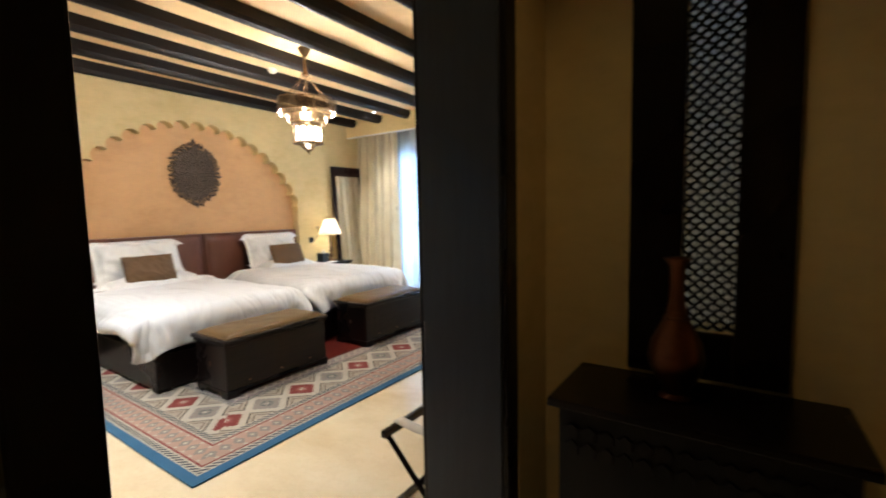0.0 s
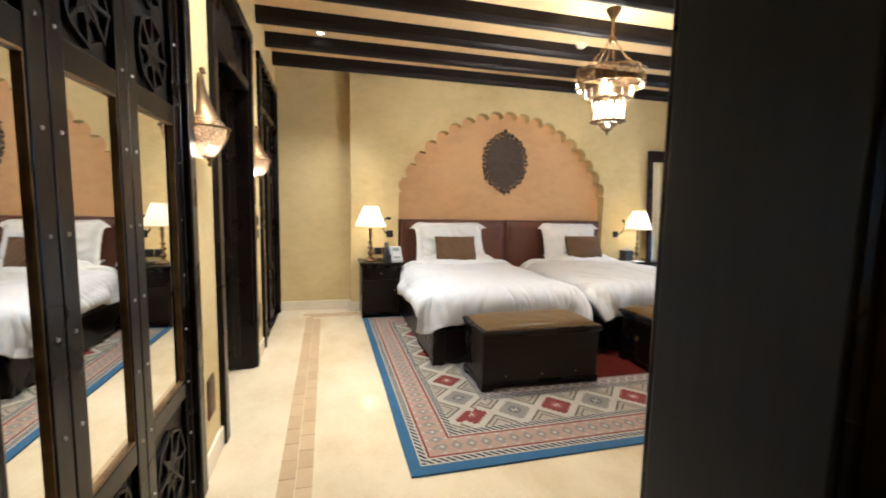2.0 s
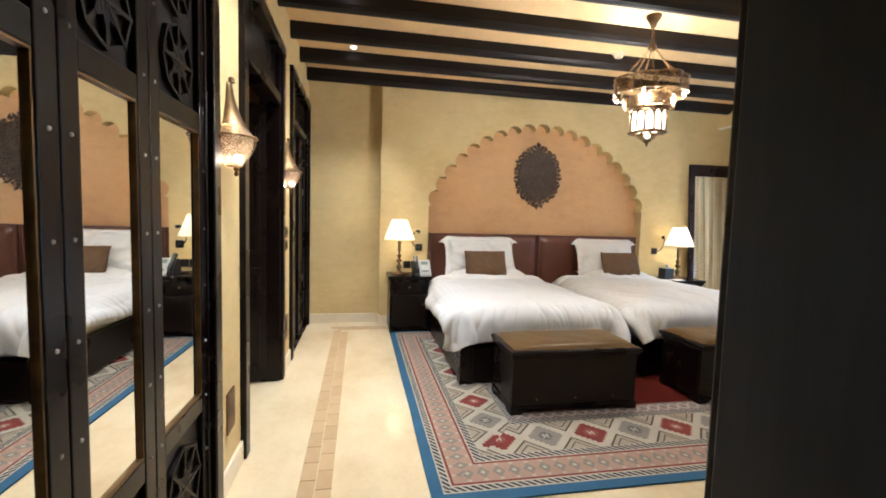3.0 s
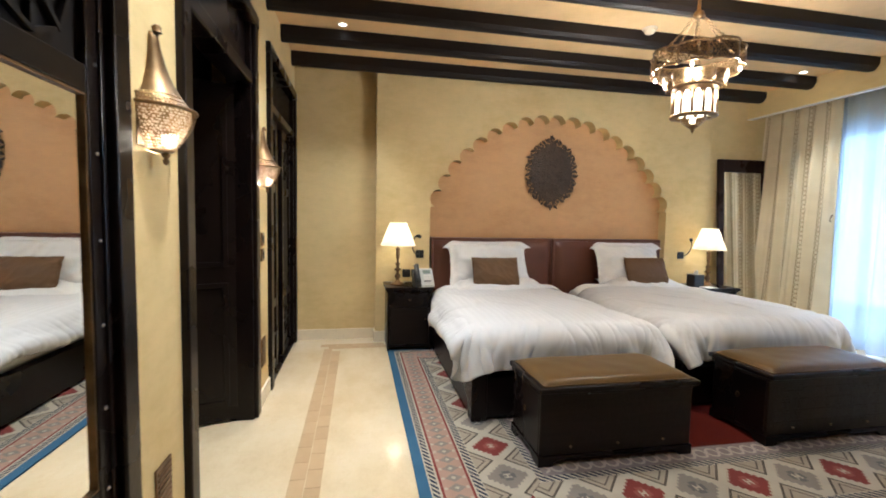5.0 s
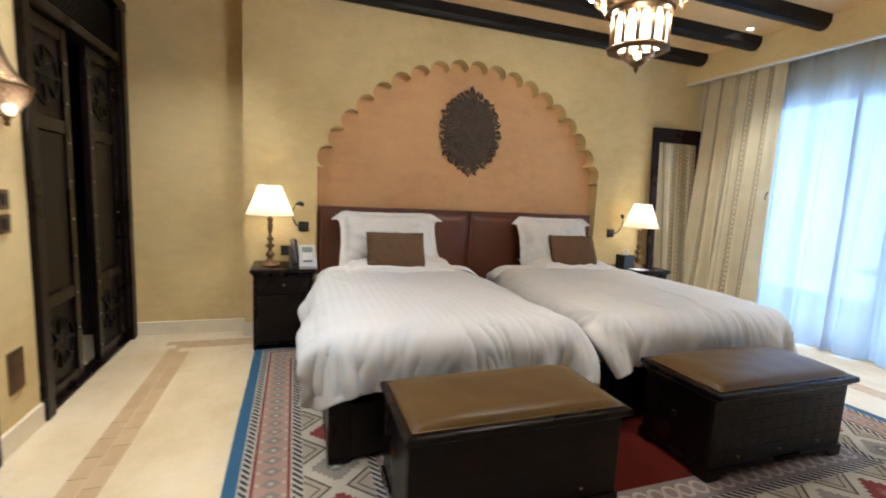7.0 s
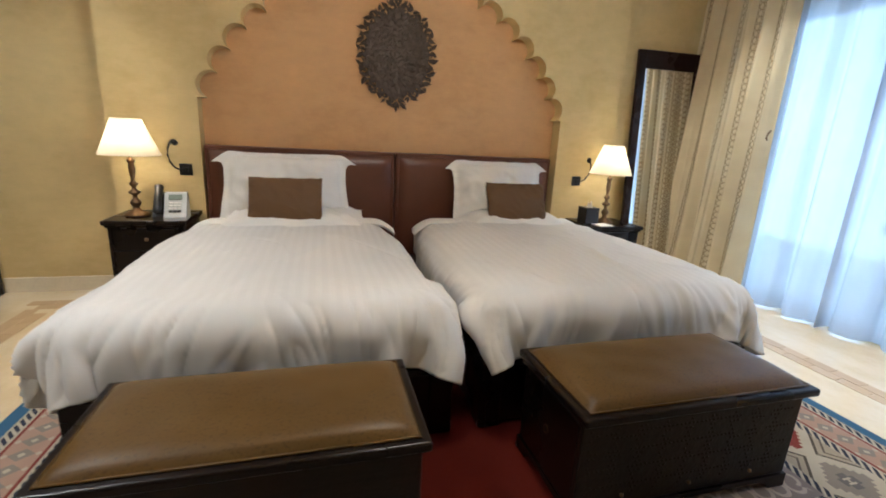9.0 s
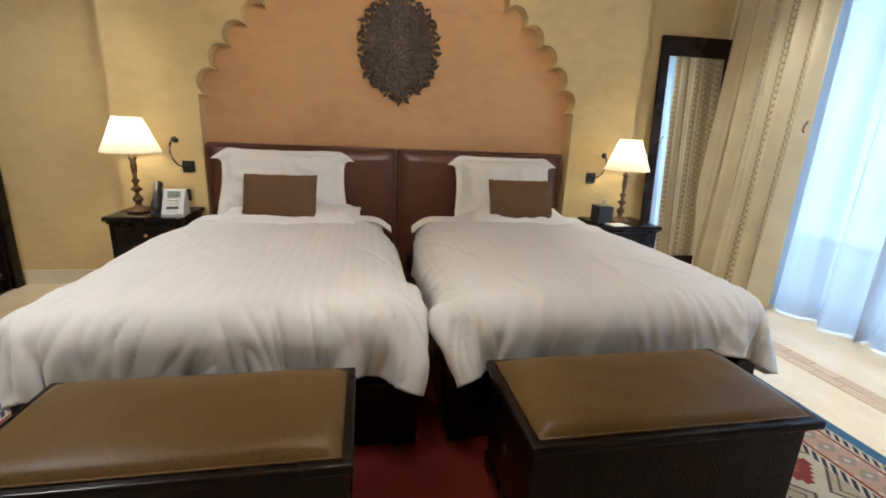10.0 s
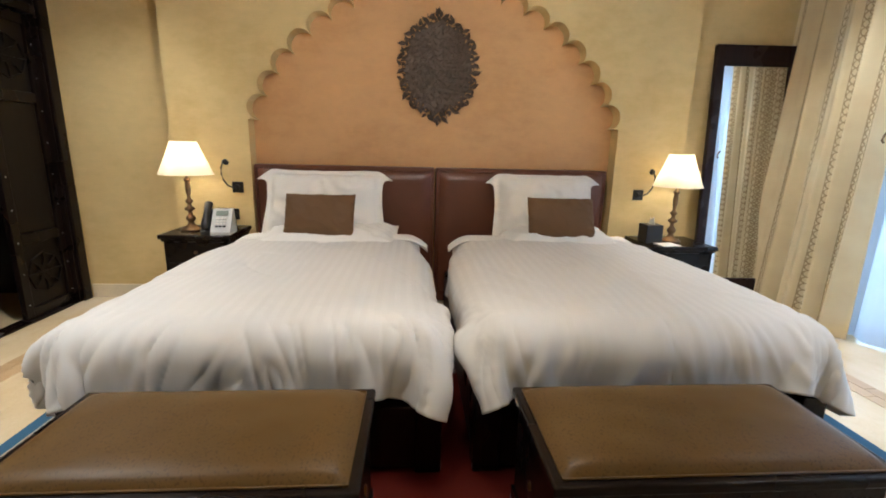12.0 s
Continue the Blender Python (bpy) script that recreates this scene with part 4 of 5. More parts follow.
def headboard(y0, y1):
    root = thing("headboard", (-6.497, (y0 + y1) / 2, 0), "padded red-brown leather headboard set in the niche", "headboard", "headboards")
    h = (y1 - y0) / 2 - 0.004
    part("frame_board", cube(0, 0.132, -h, h, 0.02, 1.125, bevel=0.01), M_HEAD, root)

    def pad(u, v):
        a, b = 2 * u - 1, 2 * v - 1
        k = ((1 - abs(a) ** 14) * (1 - abs(b) ** 14))
        return (0.1325 + 0.035 * k ** 0.5 + 0.004 * noise.noise(Vector((a * 3, b * 3, y0))), a * (h - 0.028), 0.6 + b * 0.495)
    part("cushion_panel", grid(36, 28, pad), M_HEAD, root, "", True)
    pts = [(0.136, -h + 0.022, 0.10), (0.136, -h + 0.022, 1.10), (0.136, h - 0.022, 1.10), (0.136, h - 0.022, 0.10)]
    part("piping", tube(pts, 0.006), M_HEAD, root, "", True)


headboard(3.535, 4.940)
headboard(4.945, 6.345)


def pillow(name, place, w, h, t, mat, lean, turn, label, flange=0.035, seed=0.0):
    ob = new(name, mesh_of(name, pillow_mesh(w, h, t, flange, seed), mat, True))
    # local x becomes y of the room, local y leans up the headboard
    ob.matrix_basis = Matrix.Translation(place) @ pose(0, 0, 0, 0, 0, 90 + turn) @ pose(0, 0, 0, lean)
    return tagged(ob, label, "pillow" if name == "pillow" else "cushion", "bed pillows" if name == "pillow" else "bed cushions")


for yc, s in ((4.12, 0.4), (5.76, 2.9)):
    k = 0.98 if yc < 5 else 0.86
    pillow("pillow", (-6.00, yc + 0.07, 0.655), 0.90 * k, 0.42, 0.16, M_SHEET, 6, 0, "plump white pillow lying flat under another", 0.03, s)
    pillow("pillow", (-6.13, yc, 0.86), 0.78 * k, 0.43, 0.27, M_SHEET, 67, 2 if yc < 5 else -2, "white flanged pillow propped against the headboard", 0.042, s + 5)
for yc, s in ((4.125, 1.1), (5.83, 6.3)):
    pillow("cushion", (-5.90, yc, 0.802), 0.48, 0.31, 0.13, M_CUSH, 66, -2, "small brown satin scatter cushion leaning on the pillow", 0.0, s)


# ---- chests at the foot of the beds ----
def chest(y0, y1, label, studded=False):
    w = y1 - y0
    root = thing("blanket_chest", (-4.0, (y0 + y1) / 2, 0.012), label, "chest", "blanket chests")
    hx, hy = 0.205, w / 2 - 0.02
    z0, z1 = 0.055, 0.385
    part("front_panel", cube(hx - 0.022, hx, -hy, hy, z0, z1, bevel=0.004), M_CHEST, root, "dark carved front panel")
    part("back_panel", cube(-hx, -hx + 0.022, -hy, hy, z0, z1, bevel=0.004), M_WOOD_Y, root)
    for s in (-1, 1):
        part("side_panel", cube(-hx + 0.022, hx - 0.022, s * (hy - 0.022), s * hy, z0, z1, bevel=0.004), M_WOOD_X, root)
        part("drop_handle", tube([(0.012 * math.sin(q), s * (hy + 0.007), 0.235 + 0.016 * math.cos(q)) for q in np.linspace(0, 2 * math.pi, 12, endpoint=False)], 0.003, 6, None, True), M_BRONZE, root, "small bronze ring pull", True)
    # plinth with bracket feet
    for s in (-1, 1):
        prof = [(-hy - 0.008, 0), (-hy + 0.07, 0), (-hy + 0.085, 0.02), (-hy + 0.12, 0.034), (hy - 0.12, 0.034), (hy - 0.085, 0.02), (hy - 0.07, 0), (hy + 0.008, 0), (hy + 0.008, z0 - 0.001), (-hy - 0.008, z0 - 0.001)]
        part("plinth", prism(prof, "x", s * (hx - 0.014), s * (hx + 0.008)), M_WOOD_Y, root)
        prof = [(-hx + 0.015, 0), (-hx + 0.07, 0), (-hx + 0.10, 0.034), (hx - 0.10, 0.034), (hx - 0.07, 0), (hx - 0.015, 0), (hx - 0.015, z0 - 0.001), (-hx + 0.015, z0 - 0.001)]
        part("plinth", prism(prof, "y", s * (hy - 0.014), s * (hy + 0.007)), M_WOOD_X, root)
    # lid with a stepped moulding round a leather pad
    part("moulding", cube(-hx - 0.014, hx + 0.014, -hy - 0.014, hy + 0.014, z1 + 0.001, z1 + 0.02, bevel=0.008), M_WOOD_Y, root)
    part("lid", cube(-0.243, 0.243, -w / 2, w / 2, z1 + 0.021, z1 + 0.052, bevel=0.009, seg=3), M_WOOD_Y, root)

    def pad(u, v):
        a, b = 2 * u - 1, 2 * v - 1
        k = max(0.0, (1 - abs(a) ** 7) * (1 - abs(b) ** 11)) ** 0.5
        return (a * 0.212, b * (w / 2 - 0.032), z1 + 0.0535 + 0.036 * k + 0.003 * noise.noise(Vector((a * 2, b * 4, y0))) * k)
    part("seat_pad", grid(28, 52, pad), M_SEAT, root, "worn tan leather seat pad", True)
    q = [(-0.214, -w / 2 + 0.030, z1 + 0.055), (0.214, -w / 2 + 0.030, z1 + 0.055), (0.214, w / 2 - 0.030, z1 + 0.055), (-0.214, w / 2 - 0.030, z1 + 0.055)]
    part("piping", tube(q, 0.004, 6, None, True), M_SEAT, root, "", True)
    if studded:
        bm = bmesh.new()
        for i in range(52):
            for j in range(16):
                yy, zz = -0.44 + 0.0172 * (i + 0.5 * (j % 2)), 0.105 + 0.0172 * j
                wave = math.sin(i * 0.55) * math.cos(j * 0.8 + 0.3 * math.sin(i * 0.2))
                if -0.25 < wave < 0.35 and abs(yy) < hy - 0.03:
                    ring = [bm.verts.new((hx + 0.0002, yy + 0.0055 * math.cos(q), zz + 0.0055 * math.sin(q))) for q in np.linspace(0, 2 * math.pi, 6, endpoint=False)]
                    tip = bm.verts.new((hx + 0.005, yy, zz))
                    for q in range(6):
                        bm.faces.new((ring[q], ring[(q + 1) % 6], tip))
        tagged(part("stud", bm, M_CHEST, root, "small carved studs", True), kind="stuff")
    for yy in (-0.28, 0.0, 0.28):
        part("knob", ball((hx + 0.006, yy, 0.10), 0.008, None, 1), M_BRONZE, root, "", True)


def carved_front():
    m = Mat("carved_chest_wood", 0.40, 0, 0.22)
    grain = m.noise(3, 5, (14, 0.9, 14), 0.7)
    cells, fine = m.voronoi(34), m.voronoi(90)
    m.colour(m.ramp(grain, (0.3, (0.007, 0.0045, 0.0036)), (0.7, (0.014, 0.009, 0.0065))))
    return m.bump(cells * 0.8 + fine * 0.4, 0.25, 0.004).m


M_CHEST = carved_front()
chest(3.695, 4.648, "dark wood blanket chest with tan leather pad at bed foot")
chest(5.128, 6.097, "dark carved blanket chest with tan leather pad near the window", True)


# ---- bedside ----
def nightstand(y0, y1, h, label):
    root = thing("nightstand", (-6.14, (y0 + y1) / 2, 0), label, "nightstand", "nightstands")
    hx, hy = 0.20, (y1 - y0) / 2 - 0.022
    part("top", cube(-0.21, 0.232, -hy - 0.022, hy + 0.022, h - 0.032, h, bevel=0.008, seg=3), M_WOOD_Y, root)
    part("moulding", cube(-0.205, 0.215, -hy - 0.010, hy + 0.010, h - 0.05, h - 0.033, bevel=0.006), M_WOOD_Y, root)
    for s in (-1, 1):
        part("side_panel", cube(-hx, hx, s * (hy - 0.022), s * hy, 0.016, h - 0.051), M_WOOD_Z, root)
    part("back_panel", cube(-hx, -hx + 0.018, -hy + 0.023, hy - 0.023, 0.05, h - 0.051), M_WOOD_Z, root)
    part("bottom", cube(-hx + 0.019, hx, -hy + 0.023, hy - 0.023, 0.05, 0.072), M_WOOD_Y, root)
    dr = part("drawer", cube(hx - 0.30, hx + 0.004, -hy + 0.026, hy - 0.026, h - 0.20, h - 0.056), M_WOOD_Y, root)
    part("knob", ball((hx + 0.016, 0, h - 0.125), 0.013, None, 2), M_BRONZE, dr, "round bronze knob", True)
    dr = part("cupboard_door", cube(hx - 0.02, hx + 0.004, -hy + 0.026, hy - 0.026, 0.076, h - 0.206), M_CHEST, root)
    part("knob", ball((hx + 0.016, hy - 0.06, h - 0.32), 0.011, None, 2), M_BRONZE, dr, "round bronze knob", True)
    return root


nightstand(3.02, 3.50, 0.65, "dark wood nightstand beside the bed, under a lit lamp")
nightstand(6.54, 7.06, 0.60, "dark wood nightstand between the bed and the standing mirror")


def table_lamp(x, y, z, k):
    root = thing("table_lamp", (x, y, z + 0.001), "lit bedside lamp with a cream tapered shade and turned bronze stem", "lamp", "bedside lamps")
    prof = [(0.0, 0), (0.075, 0), (0.076, 0.008), (0.062, 0.02), (0.035, 0.032), (0.022, 0.045), (0.018, 0.06), (0.030, 0.075), (0.033, 0.088), (0.026, 0.10), (0.014, 0.115), (0.013, 0.135), (0.034, 0.150), (0.036, 0.158), (0.016, 0.172), (0.012, 0.19),
            (0.024, 0.205), (0.026, 0.214), (0.012, 0.228), (0.011, 0.25), (0.017, 0.275), (0.020, 0.31), (0.015, 0.345), (0.024, 0.358), (0.024, 0.368), (0.010, 0.378), (0.009, 0.43), (0.0, 0.43)]
    part("stem", lathe([(r, h * k) for r, h in prof], 28), M_BRONZE, root, "turned bronze stem", True)
    zb, zt = 0.40 * k, 0.63 * k
    n = 96
    bm = bmesh.new()
    rings = []
    for r, h in ((0.176, zb), (0.174, zb + 0.006), (0.128, (zb + zt) / 2), (0.086, zt - 0.006), (0.085, zt)):
        rings.append([bm.verts.new(((r + 0.0012 * (j % 2)) * math.cos(2 * math.pi * j / n), (r + 0.0012 * (j % 2)) * math.sin(2 * math.pi * j / n), h)) for j in range(n)])
    for i in range(len(rings) - 1):
        for j in range(n):
            bm.faces.new((rings[i][j], rings[i][(j + 1) % n], rings[i + 1][(j + 1) % n], rings[i + 1][j]))
    part("shade", bm, M_SHADE, root, "cream pleated fabric shade glowing from within", True)
    part("bulb", ball((0, 0, 0.475 * k), 0.028, None, 2, (1, 1, 1.25)), M_BULB, root, "lit bulb", True)
    part("shade_ring", tube([(0.084 * math.cos(a), 0.084 * math.sin(a), zt - 0.01) for a in np.linspace(0, 2 * math.pi, 24, endpoint=False)], 0.002, 6, None, True), M_BRASS, root)


for row in TABLE_LAMPS:
    table_lamp(*row)


def reading_light(y, z, side, label):
    root = thing("reading_light", (BEDWALL, y, z), label, "wall light", "reading lights")
    part("plate", cube(0.001, 0.014, -0.042, 0.042, -0.042, 0.042, bevel=0.004), M_BLACK, root)
    part("socket", cube(0.0145, 0.03, -0.018, 0.018, -0.018, 0.018, bevel=0.003), M_BLACK, root)
    pts = [(0.03, 0, 0), (0.034, side * 0.03, 0.0), (0.042, side * 0.06, 0.014), (0.055, side * 0.084, 0.055), (0.07, side * 0.092, 0.10), (0.085, side * 0.084, 0.15), (0.095, side * 0.066, 0.185)]
    part("gooseneck", tube(pts, 0.006, 8), M_BLACK, root, "black flexible arm", True)
    e = Vector(pts[-1])
    part("head", tube([e, e + Vector((0.02, -side * 0.02, 0.012)), e + Vector((0.035, -side * 0.035, 0.014)), e + Vector((0.055, -side * 0.05, 0.005))], [0.008, 0.015, 0.019, 0.019], 12), M_BLACK, root, "small black lamp head", True)


reading_light(3.412, 0.945, -1, "black gooseneck reading light on a square wall plate")
reading_light(6.622, 0.94, 1, "black gooseneck reading light curving from its wall plate")

for y, z in ((3.27, 0.735), (3.365, 0.735)):
    root = thing("wall_socket", (BEDWALL, y, z), "dark square socket plate above the nightstand", "socket", "wall sockets")
    part("plate", cube(0.001, 0.012, -0.043, 0.043, -0.043, 0.043, bevel=0.003), M_BLACK, root)
    part("insert", cube(0.0122, 0.016, -0.026, 0.026, -0.026, 0.026, bevel=0.003), M_BLACK, root)

# telephone
root = thing("telephone", (-6.00, 3.40, 0.651), "black and silver desk telephone on the nightstand", "telephone", turn=6)
root.scale = (1.05, 1.12, 1.1)
part("base", prism([(-0.08, 0), (0.08, 0), (0.085, 0.02), (-0.02, 0.15), (-0.05, 0.155), (-0.08, 0.05)], "y", -0.03, 0.085), M_GREY, root, "silver wedge-shaped body")
part("cradle", prism([(-0.085, 0), (0.08, 0), (0.08, 0.025), (-0.02, 0.145), (-0.06, 0.15), (-0.085, 0.05)], "y", -0.085, -0.031), M_BLACK, root)
slope = Matrix.Translation((0.0325, 0.028, 0.085)) @ pose(0, 0, 0, 0, 51, 0)
part("display", cube(-0.07, -0.035, -0.035, 0.035, 0.004, 0.009, bevel=0.002), M_LCD, root, "", at=slope)
for i in range(4):
    for j in range(3):
        part("key", cube(-0.018 + i * 0.019, -0.006 + i * 0.019, -0.032 + j * 0.022, -0.014 + j * 0.022, 0.004, 0.009, bevel=0.002), M_BLACK if i == 3 else M_WHITE, root, "", at=slope)
pts = [(0.075, -0.058, 0.045), (0.07, -0.058, 0.07), (0.02, -0.058, 0.125), (-0.035, -0.058, 0.185), (-0.055, -0.058, 0.18)]
part("handset", tube(pts, [0.02, 0.024, 0.017, 0.024, 0.02], 12), M_BLACK, root, "black handset", True)

# tissue box and card
root = thing("tissue_box", (-6.10, 6.62, 0.601), "dark leather tissue box with a white tissue", "tissue box")
part("body", cube(-0.065, 0.065, -0.065, 0.065, 0, 0.14, bevel=0.005), M_BLACK, root)


def tissue(u, v):
    a, r = u * 2 * math.pi, 0.028 * (1 - v * 0.4)
    return (r * math.cos(a) * (1 + 0.4 * math.sin(3 * a)), r * 0.5 * math.sin(a) * (1 + 0.3 * math.sin(2 * a)), 0.139 + 0.04 * v * (1 + 0.4 * math.sin(2 * a + 1)))


part("tissue", grid(24, 5, tissue), M_PAPER, root, "crumpled white tissue", True)
root = tagged(new("notepad", mesh_of("notepad", cube(-0.06, 0.06, -0.075, 0.075, 0, 0.006, bevel=0.001), M_PAPER)), "small white notepad lying on the nightstand", "notepad")
root.matrix_basis = pose(-5.985, 6.70, 0.601, 0, 0, 8)


# ---- medallion in the niche ----
def medallion():
    bm = bmesh.new()
    W, H = 0.290, 0.330

    def rim(a):
        c, s = math.cos(a), math.sin(a)
        tip = max(0, abs(s) - 0.93) / 0.07
        return Vector((W * math.copysign(abs(c) ** 0.82, c), H * math.copysign(abs(s) ** 0.92, s) * (1 + 0.15 * tip ** 1.5)))

    pts = []
    n = 160
    for k in range(n):
        a = 2 * math.pi * k / n
        p = rim(a) * 0.89
        p *= 1 + 0.035 * math.sin(a * 26) + 0.02 * math.sin(a * 43 + 1)
        pts.append((p.x, p.y))
    prism(pts, "x", 0.002, 0.020, bm)
    root = thing("wall_medallion", (-6.5, 4.955, 1.885), "dark pierced metal foliage medallion hung in the niche", "wall ornament")
    part("backing_plate", bm, M_MEDAL, root)
    bm = bmesh.new()

    def leafy(c, d, size, x0):
        """A pointed leaf with a raised rib at c, growing along d."""
        t = Vector((-d.y, d.x))
        shape = ((-0.5, 0.0), (-0.25, 0.2), (0.05, 0.26), (0.3, 0.15), (0.62, 0.0), (0.3, -0.15), (0.05, -0.26), (-0.25, -0.2))
        ring = [bm.verts.new((x0, *(c + d * (a * size) + t * (b * size)))) for a, b in shape]
        top = bm.verts.new((x0 + size * 0.22, *(c + d * size * 0.08)))
        for k in range(8):
            bm.faces.new((ring[k], ring[(k + 1) % 8], top))
        bm.faces.new(ring[::-1])

    for f, count, size in ((1.03, 46, 0.058), (0.94, 54, 0.050), (0.86, 64, 0.038), (0.77, 58, 0.037), (0.67, 50, 0.037), (0.57, 44, 0.036), (0.47, 36, 0.035), (0.37, 28, 0.034), (0.27, 20, 0.034), (0.17, 13, 0.032), (0.07, 6, 0.03)):
        for k in range(count):
            a = 2 * math.pi * (k + 0.5) / count
            p = rim(a) * (f * (1 + 0.03 * math.sin(k * 2.4)))
            out = p.normalized()
            turn = (0.75 if k % 2 else -0.75) + 0.3 * math.sin(k * 1.7 + f * 9)
            d = Vector((out.x * math.cos(turn) - out.y * math.sin(turn), out.x * math.sin(turn) + out.y * math.cos(turn)))
            leafy(p, d, size * (1 + 0.2 * math.sin(k * 3.1)), 0.016 + 0.012 * (1 - f))
    for up in (1, -1):
        for k in range(5):
            leafy(Vector((0.016 * (k - 2), up * (0.355 + 0.028 * (2 - abs(k - 2))))), Vector((0.35 * (k - 2), up)).normalized(), 0.05, 0.016)
    tagged(part("foliage", bm, M_MEDAL, root, "small curling metal leaves"), kind="stuff")
    bm = bmesh.new()
    for f, count in ((1.02, 22), (0.84, 26), (0.60, 20), (0.38, 12)):
        for k in range(count):
            a = 2 * math.pi * k / count
            p = rim(a) * f
            sgn = 1 if math.cos(a) > 0 else -1
            spiral = [(0.030 + 0.004 * math.sin(t), p.x + (0.008 + 0.0042 * t) * math.cos(a + sgn * t), p.y + (0.008 + 0.0042 * t) * math.sin(a + sgn * t)) for t in np.linspace(0, 5.2, 12)]
            tube(spiral, 0.0042, 5, bm)
    tagged(part("scroll", bm, M_MEDAL, root, "small metal scrolls"), kind="stuff")


medallion()

# ---- rug ----
x0, x1, y0, y1 = RUG


def rug_top(u, v):
    x, y = x0 + (x1 - x0) * u, y0 + (y1 - y0) * v
    e = min(u, 1 - u, v, 1 - v)
    wave = 0.005 * max(0, noise.noise(Vector((x * 1.3, y * 1.3, 2)))) if e < 0.08 else 0
    wob = 0.008 * noise.noise(Vector((x * 1.1, y * 1.1, 5)))
    return (x + (wob if u in (0, 1) else 0), y + (wob if v in (0, 1) else 0), 0.011 + wave)


ob = new("rug", mesh_of("rug", grid(60, 72, rug_top), M_RUG))
thicken(ob, 0.009, -1)
tagged(ob, "large flat-woven rug with lozenge border and blue edge under the beds", "rug")


# ---- curtains and mirror ----
def curtain(name, xs, y_of, z0, z1, mat, n, nz, label, per):
    """A hung cloth: y_of(x, h) gives its depth, h from 0 at the hem to 1 at the rail."""
    a, b = xs
    root = thing(name, (0, 0, 0), label, "curtain", name + "s")

    def place(u, v):
        x = a + (b - a) * u
        xx, y = y_of(x, v, u)
        return (xx, y, z0 + (z1 - z0) * v)
    bm = grid(n, nz, place, uv=lambda u, v: ((b - a) * u * per, (z1 - z0) * v))
    part("cloth", bm, mat, root, "", True)
    hem = grid(n, 2, lambda u, v: tuple(Vector(place(u, 0.002 + 0.034 * v)) - Vector((0, 0.004, 0))), uv=lambda u, v: ((b - a) * u * per, 1.03 + 0.1 * v))
    part("hem", hem, mat, root, "turned-up hem", True)
    tape = grid(n, 1, lambda u, v: tuple(Vector(place(u, 0.975 + 0.025 * v)) - Vector((0, 0.004, 0))), uv=lambda u, v: ((b - a) * u * per, 1.03 + 0.1 * v))
    part("heading_tape", tape, mat, root, "gathered heading", True)
    return root


def drape_line(x, v, u):
    k = 1 - v
    f = math.sin(u * 2 * math.pi * 5.2 + 0.9 * math.sin(u * 7)) * (0.030 + 0.018 * k) + (0.010 * math.sin(u * 47 + 1 + v) + 0.006 * math.sin(u * 83 + 2 * v)) * (0.6 + k)
    spread = 0.0
    y = 7.83 + f - 0.12 * k ** 1.3 * (1 - u) ** 0.8 - 0.03 * k
    return (x + 0.015 * math.sin(v * 5 + u * 20) * k, y)


curtain("drape", (-6.47, -5.56), drape_line, 0.015, 2.89, M_DRAPE, 180, 26, "cream drape with bands of embroidered linked rings, drawn aside", 1.35)


def drape_line_far(x, v, u):
    k = 1 - v
    f = math.sin(u * 2 * math.pi * 6.5) * (0.035 + 0.022 * k) + 0.02 * math.sin(u * 31 + 2) * (0.4 + k)
    return (x, 7.86 + f - 0.05 * k)


curtain("drape", (-2.45, -1.70), drape_line_far, 0.015, 2.89, M_DRAPE, 150, 12, "cream drape with bands of embroidered linked rings, drawn aside", 1.35)


def sheer_line(x, v, u):
    k = 1 - v
    w1 = math.sin(u * 2 * math.pi * 15 + 1.6 * math.sin(u * 21) + 0.5 * math.sin(v * 2 + u * 9))
    f = math.copysign(abs(w1) ** 0.7, w1) * (0.040 + 0.022 * k) + 0.022 * math.sin(u * 2 * math.pi * 5.3 + 1) * (0.3 + k) + 0.008 * math.sin(u * 260 + 3 * v)
    return (x + 0.05 * math.sin(u * 2 * math.pi * 15 * 0.5 + 2 * math.sin(u * 9) + 0.4 * v) * (0.5 + 0.5 * k) + 0.045 * math.sin(u * 2 * math.pi * 11 + 0.6 * v) , 8.03 + f - 0.05 * k * max(0, math.sin(u * 11)))


curtain("sheer_curtain", (-6.20, -2.40), sheer_line, 0.012, 2.89, M_SHEER, 420, 14, "translucent white voile hanging over the window", 1.3)
ob = struct("pelmet_bead", boxes((RECESS, DX0, SOFFIT - 0.004, SOFFIT + 0.054, 2.652, 2.664)), M_WHITE, "thin white bead under the pelmet", "trim")
ob = struct("curtain_rail", boxes((-6.5, -1.66, 7.81, 7.85, 2.892, 2.938), (-6.5, -1.66, 8.01, 8.05, 2.892, 2.938)), M_WHITE, "white curtain tracks recessed in the soffit", "curtain rail")
root = thing("curtain_hook", (-5.54, 7.78, 1.42), "small dark curtain tie-back hook", "hook")
part("stem", tube([(0, 0.0, 0.03), (0.0, -0.02, 0.0), (0, -0.03, -0.03), (0, -0.015, -0.045)], 0.007), M_BRONZE, root, "", True)

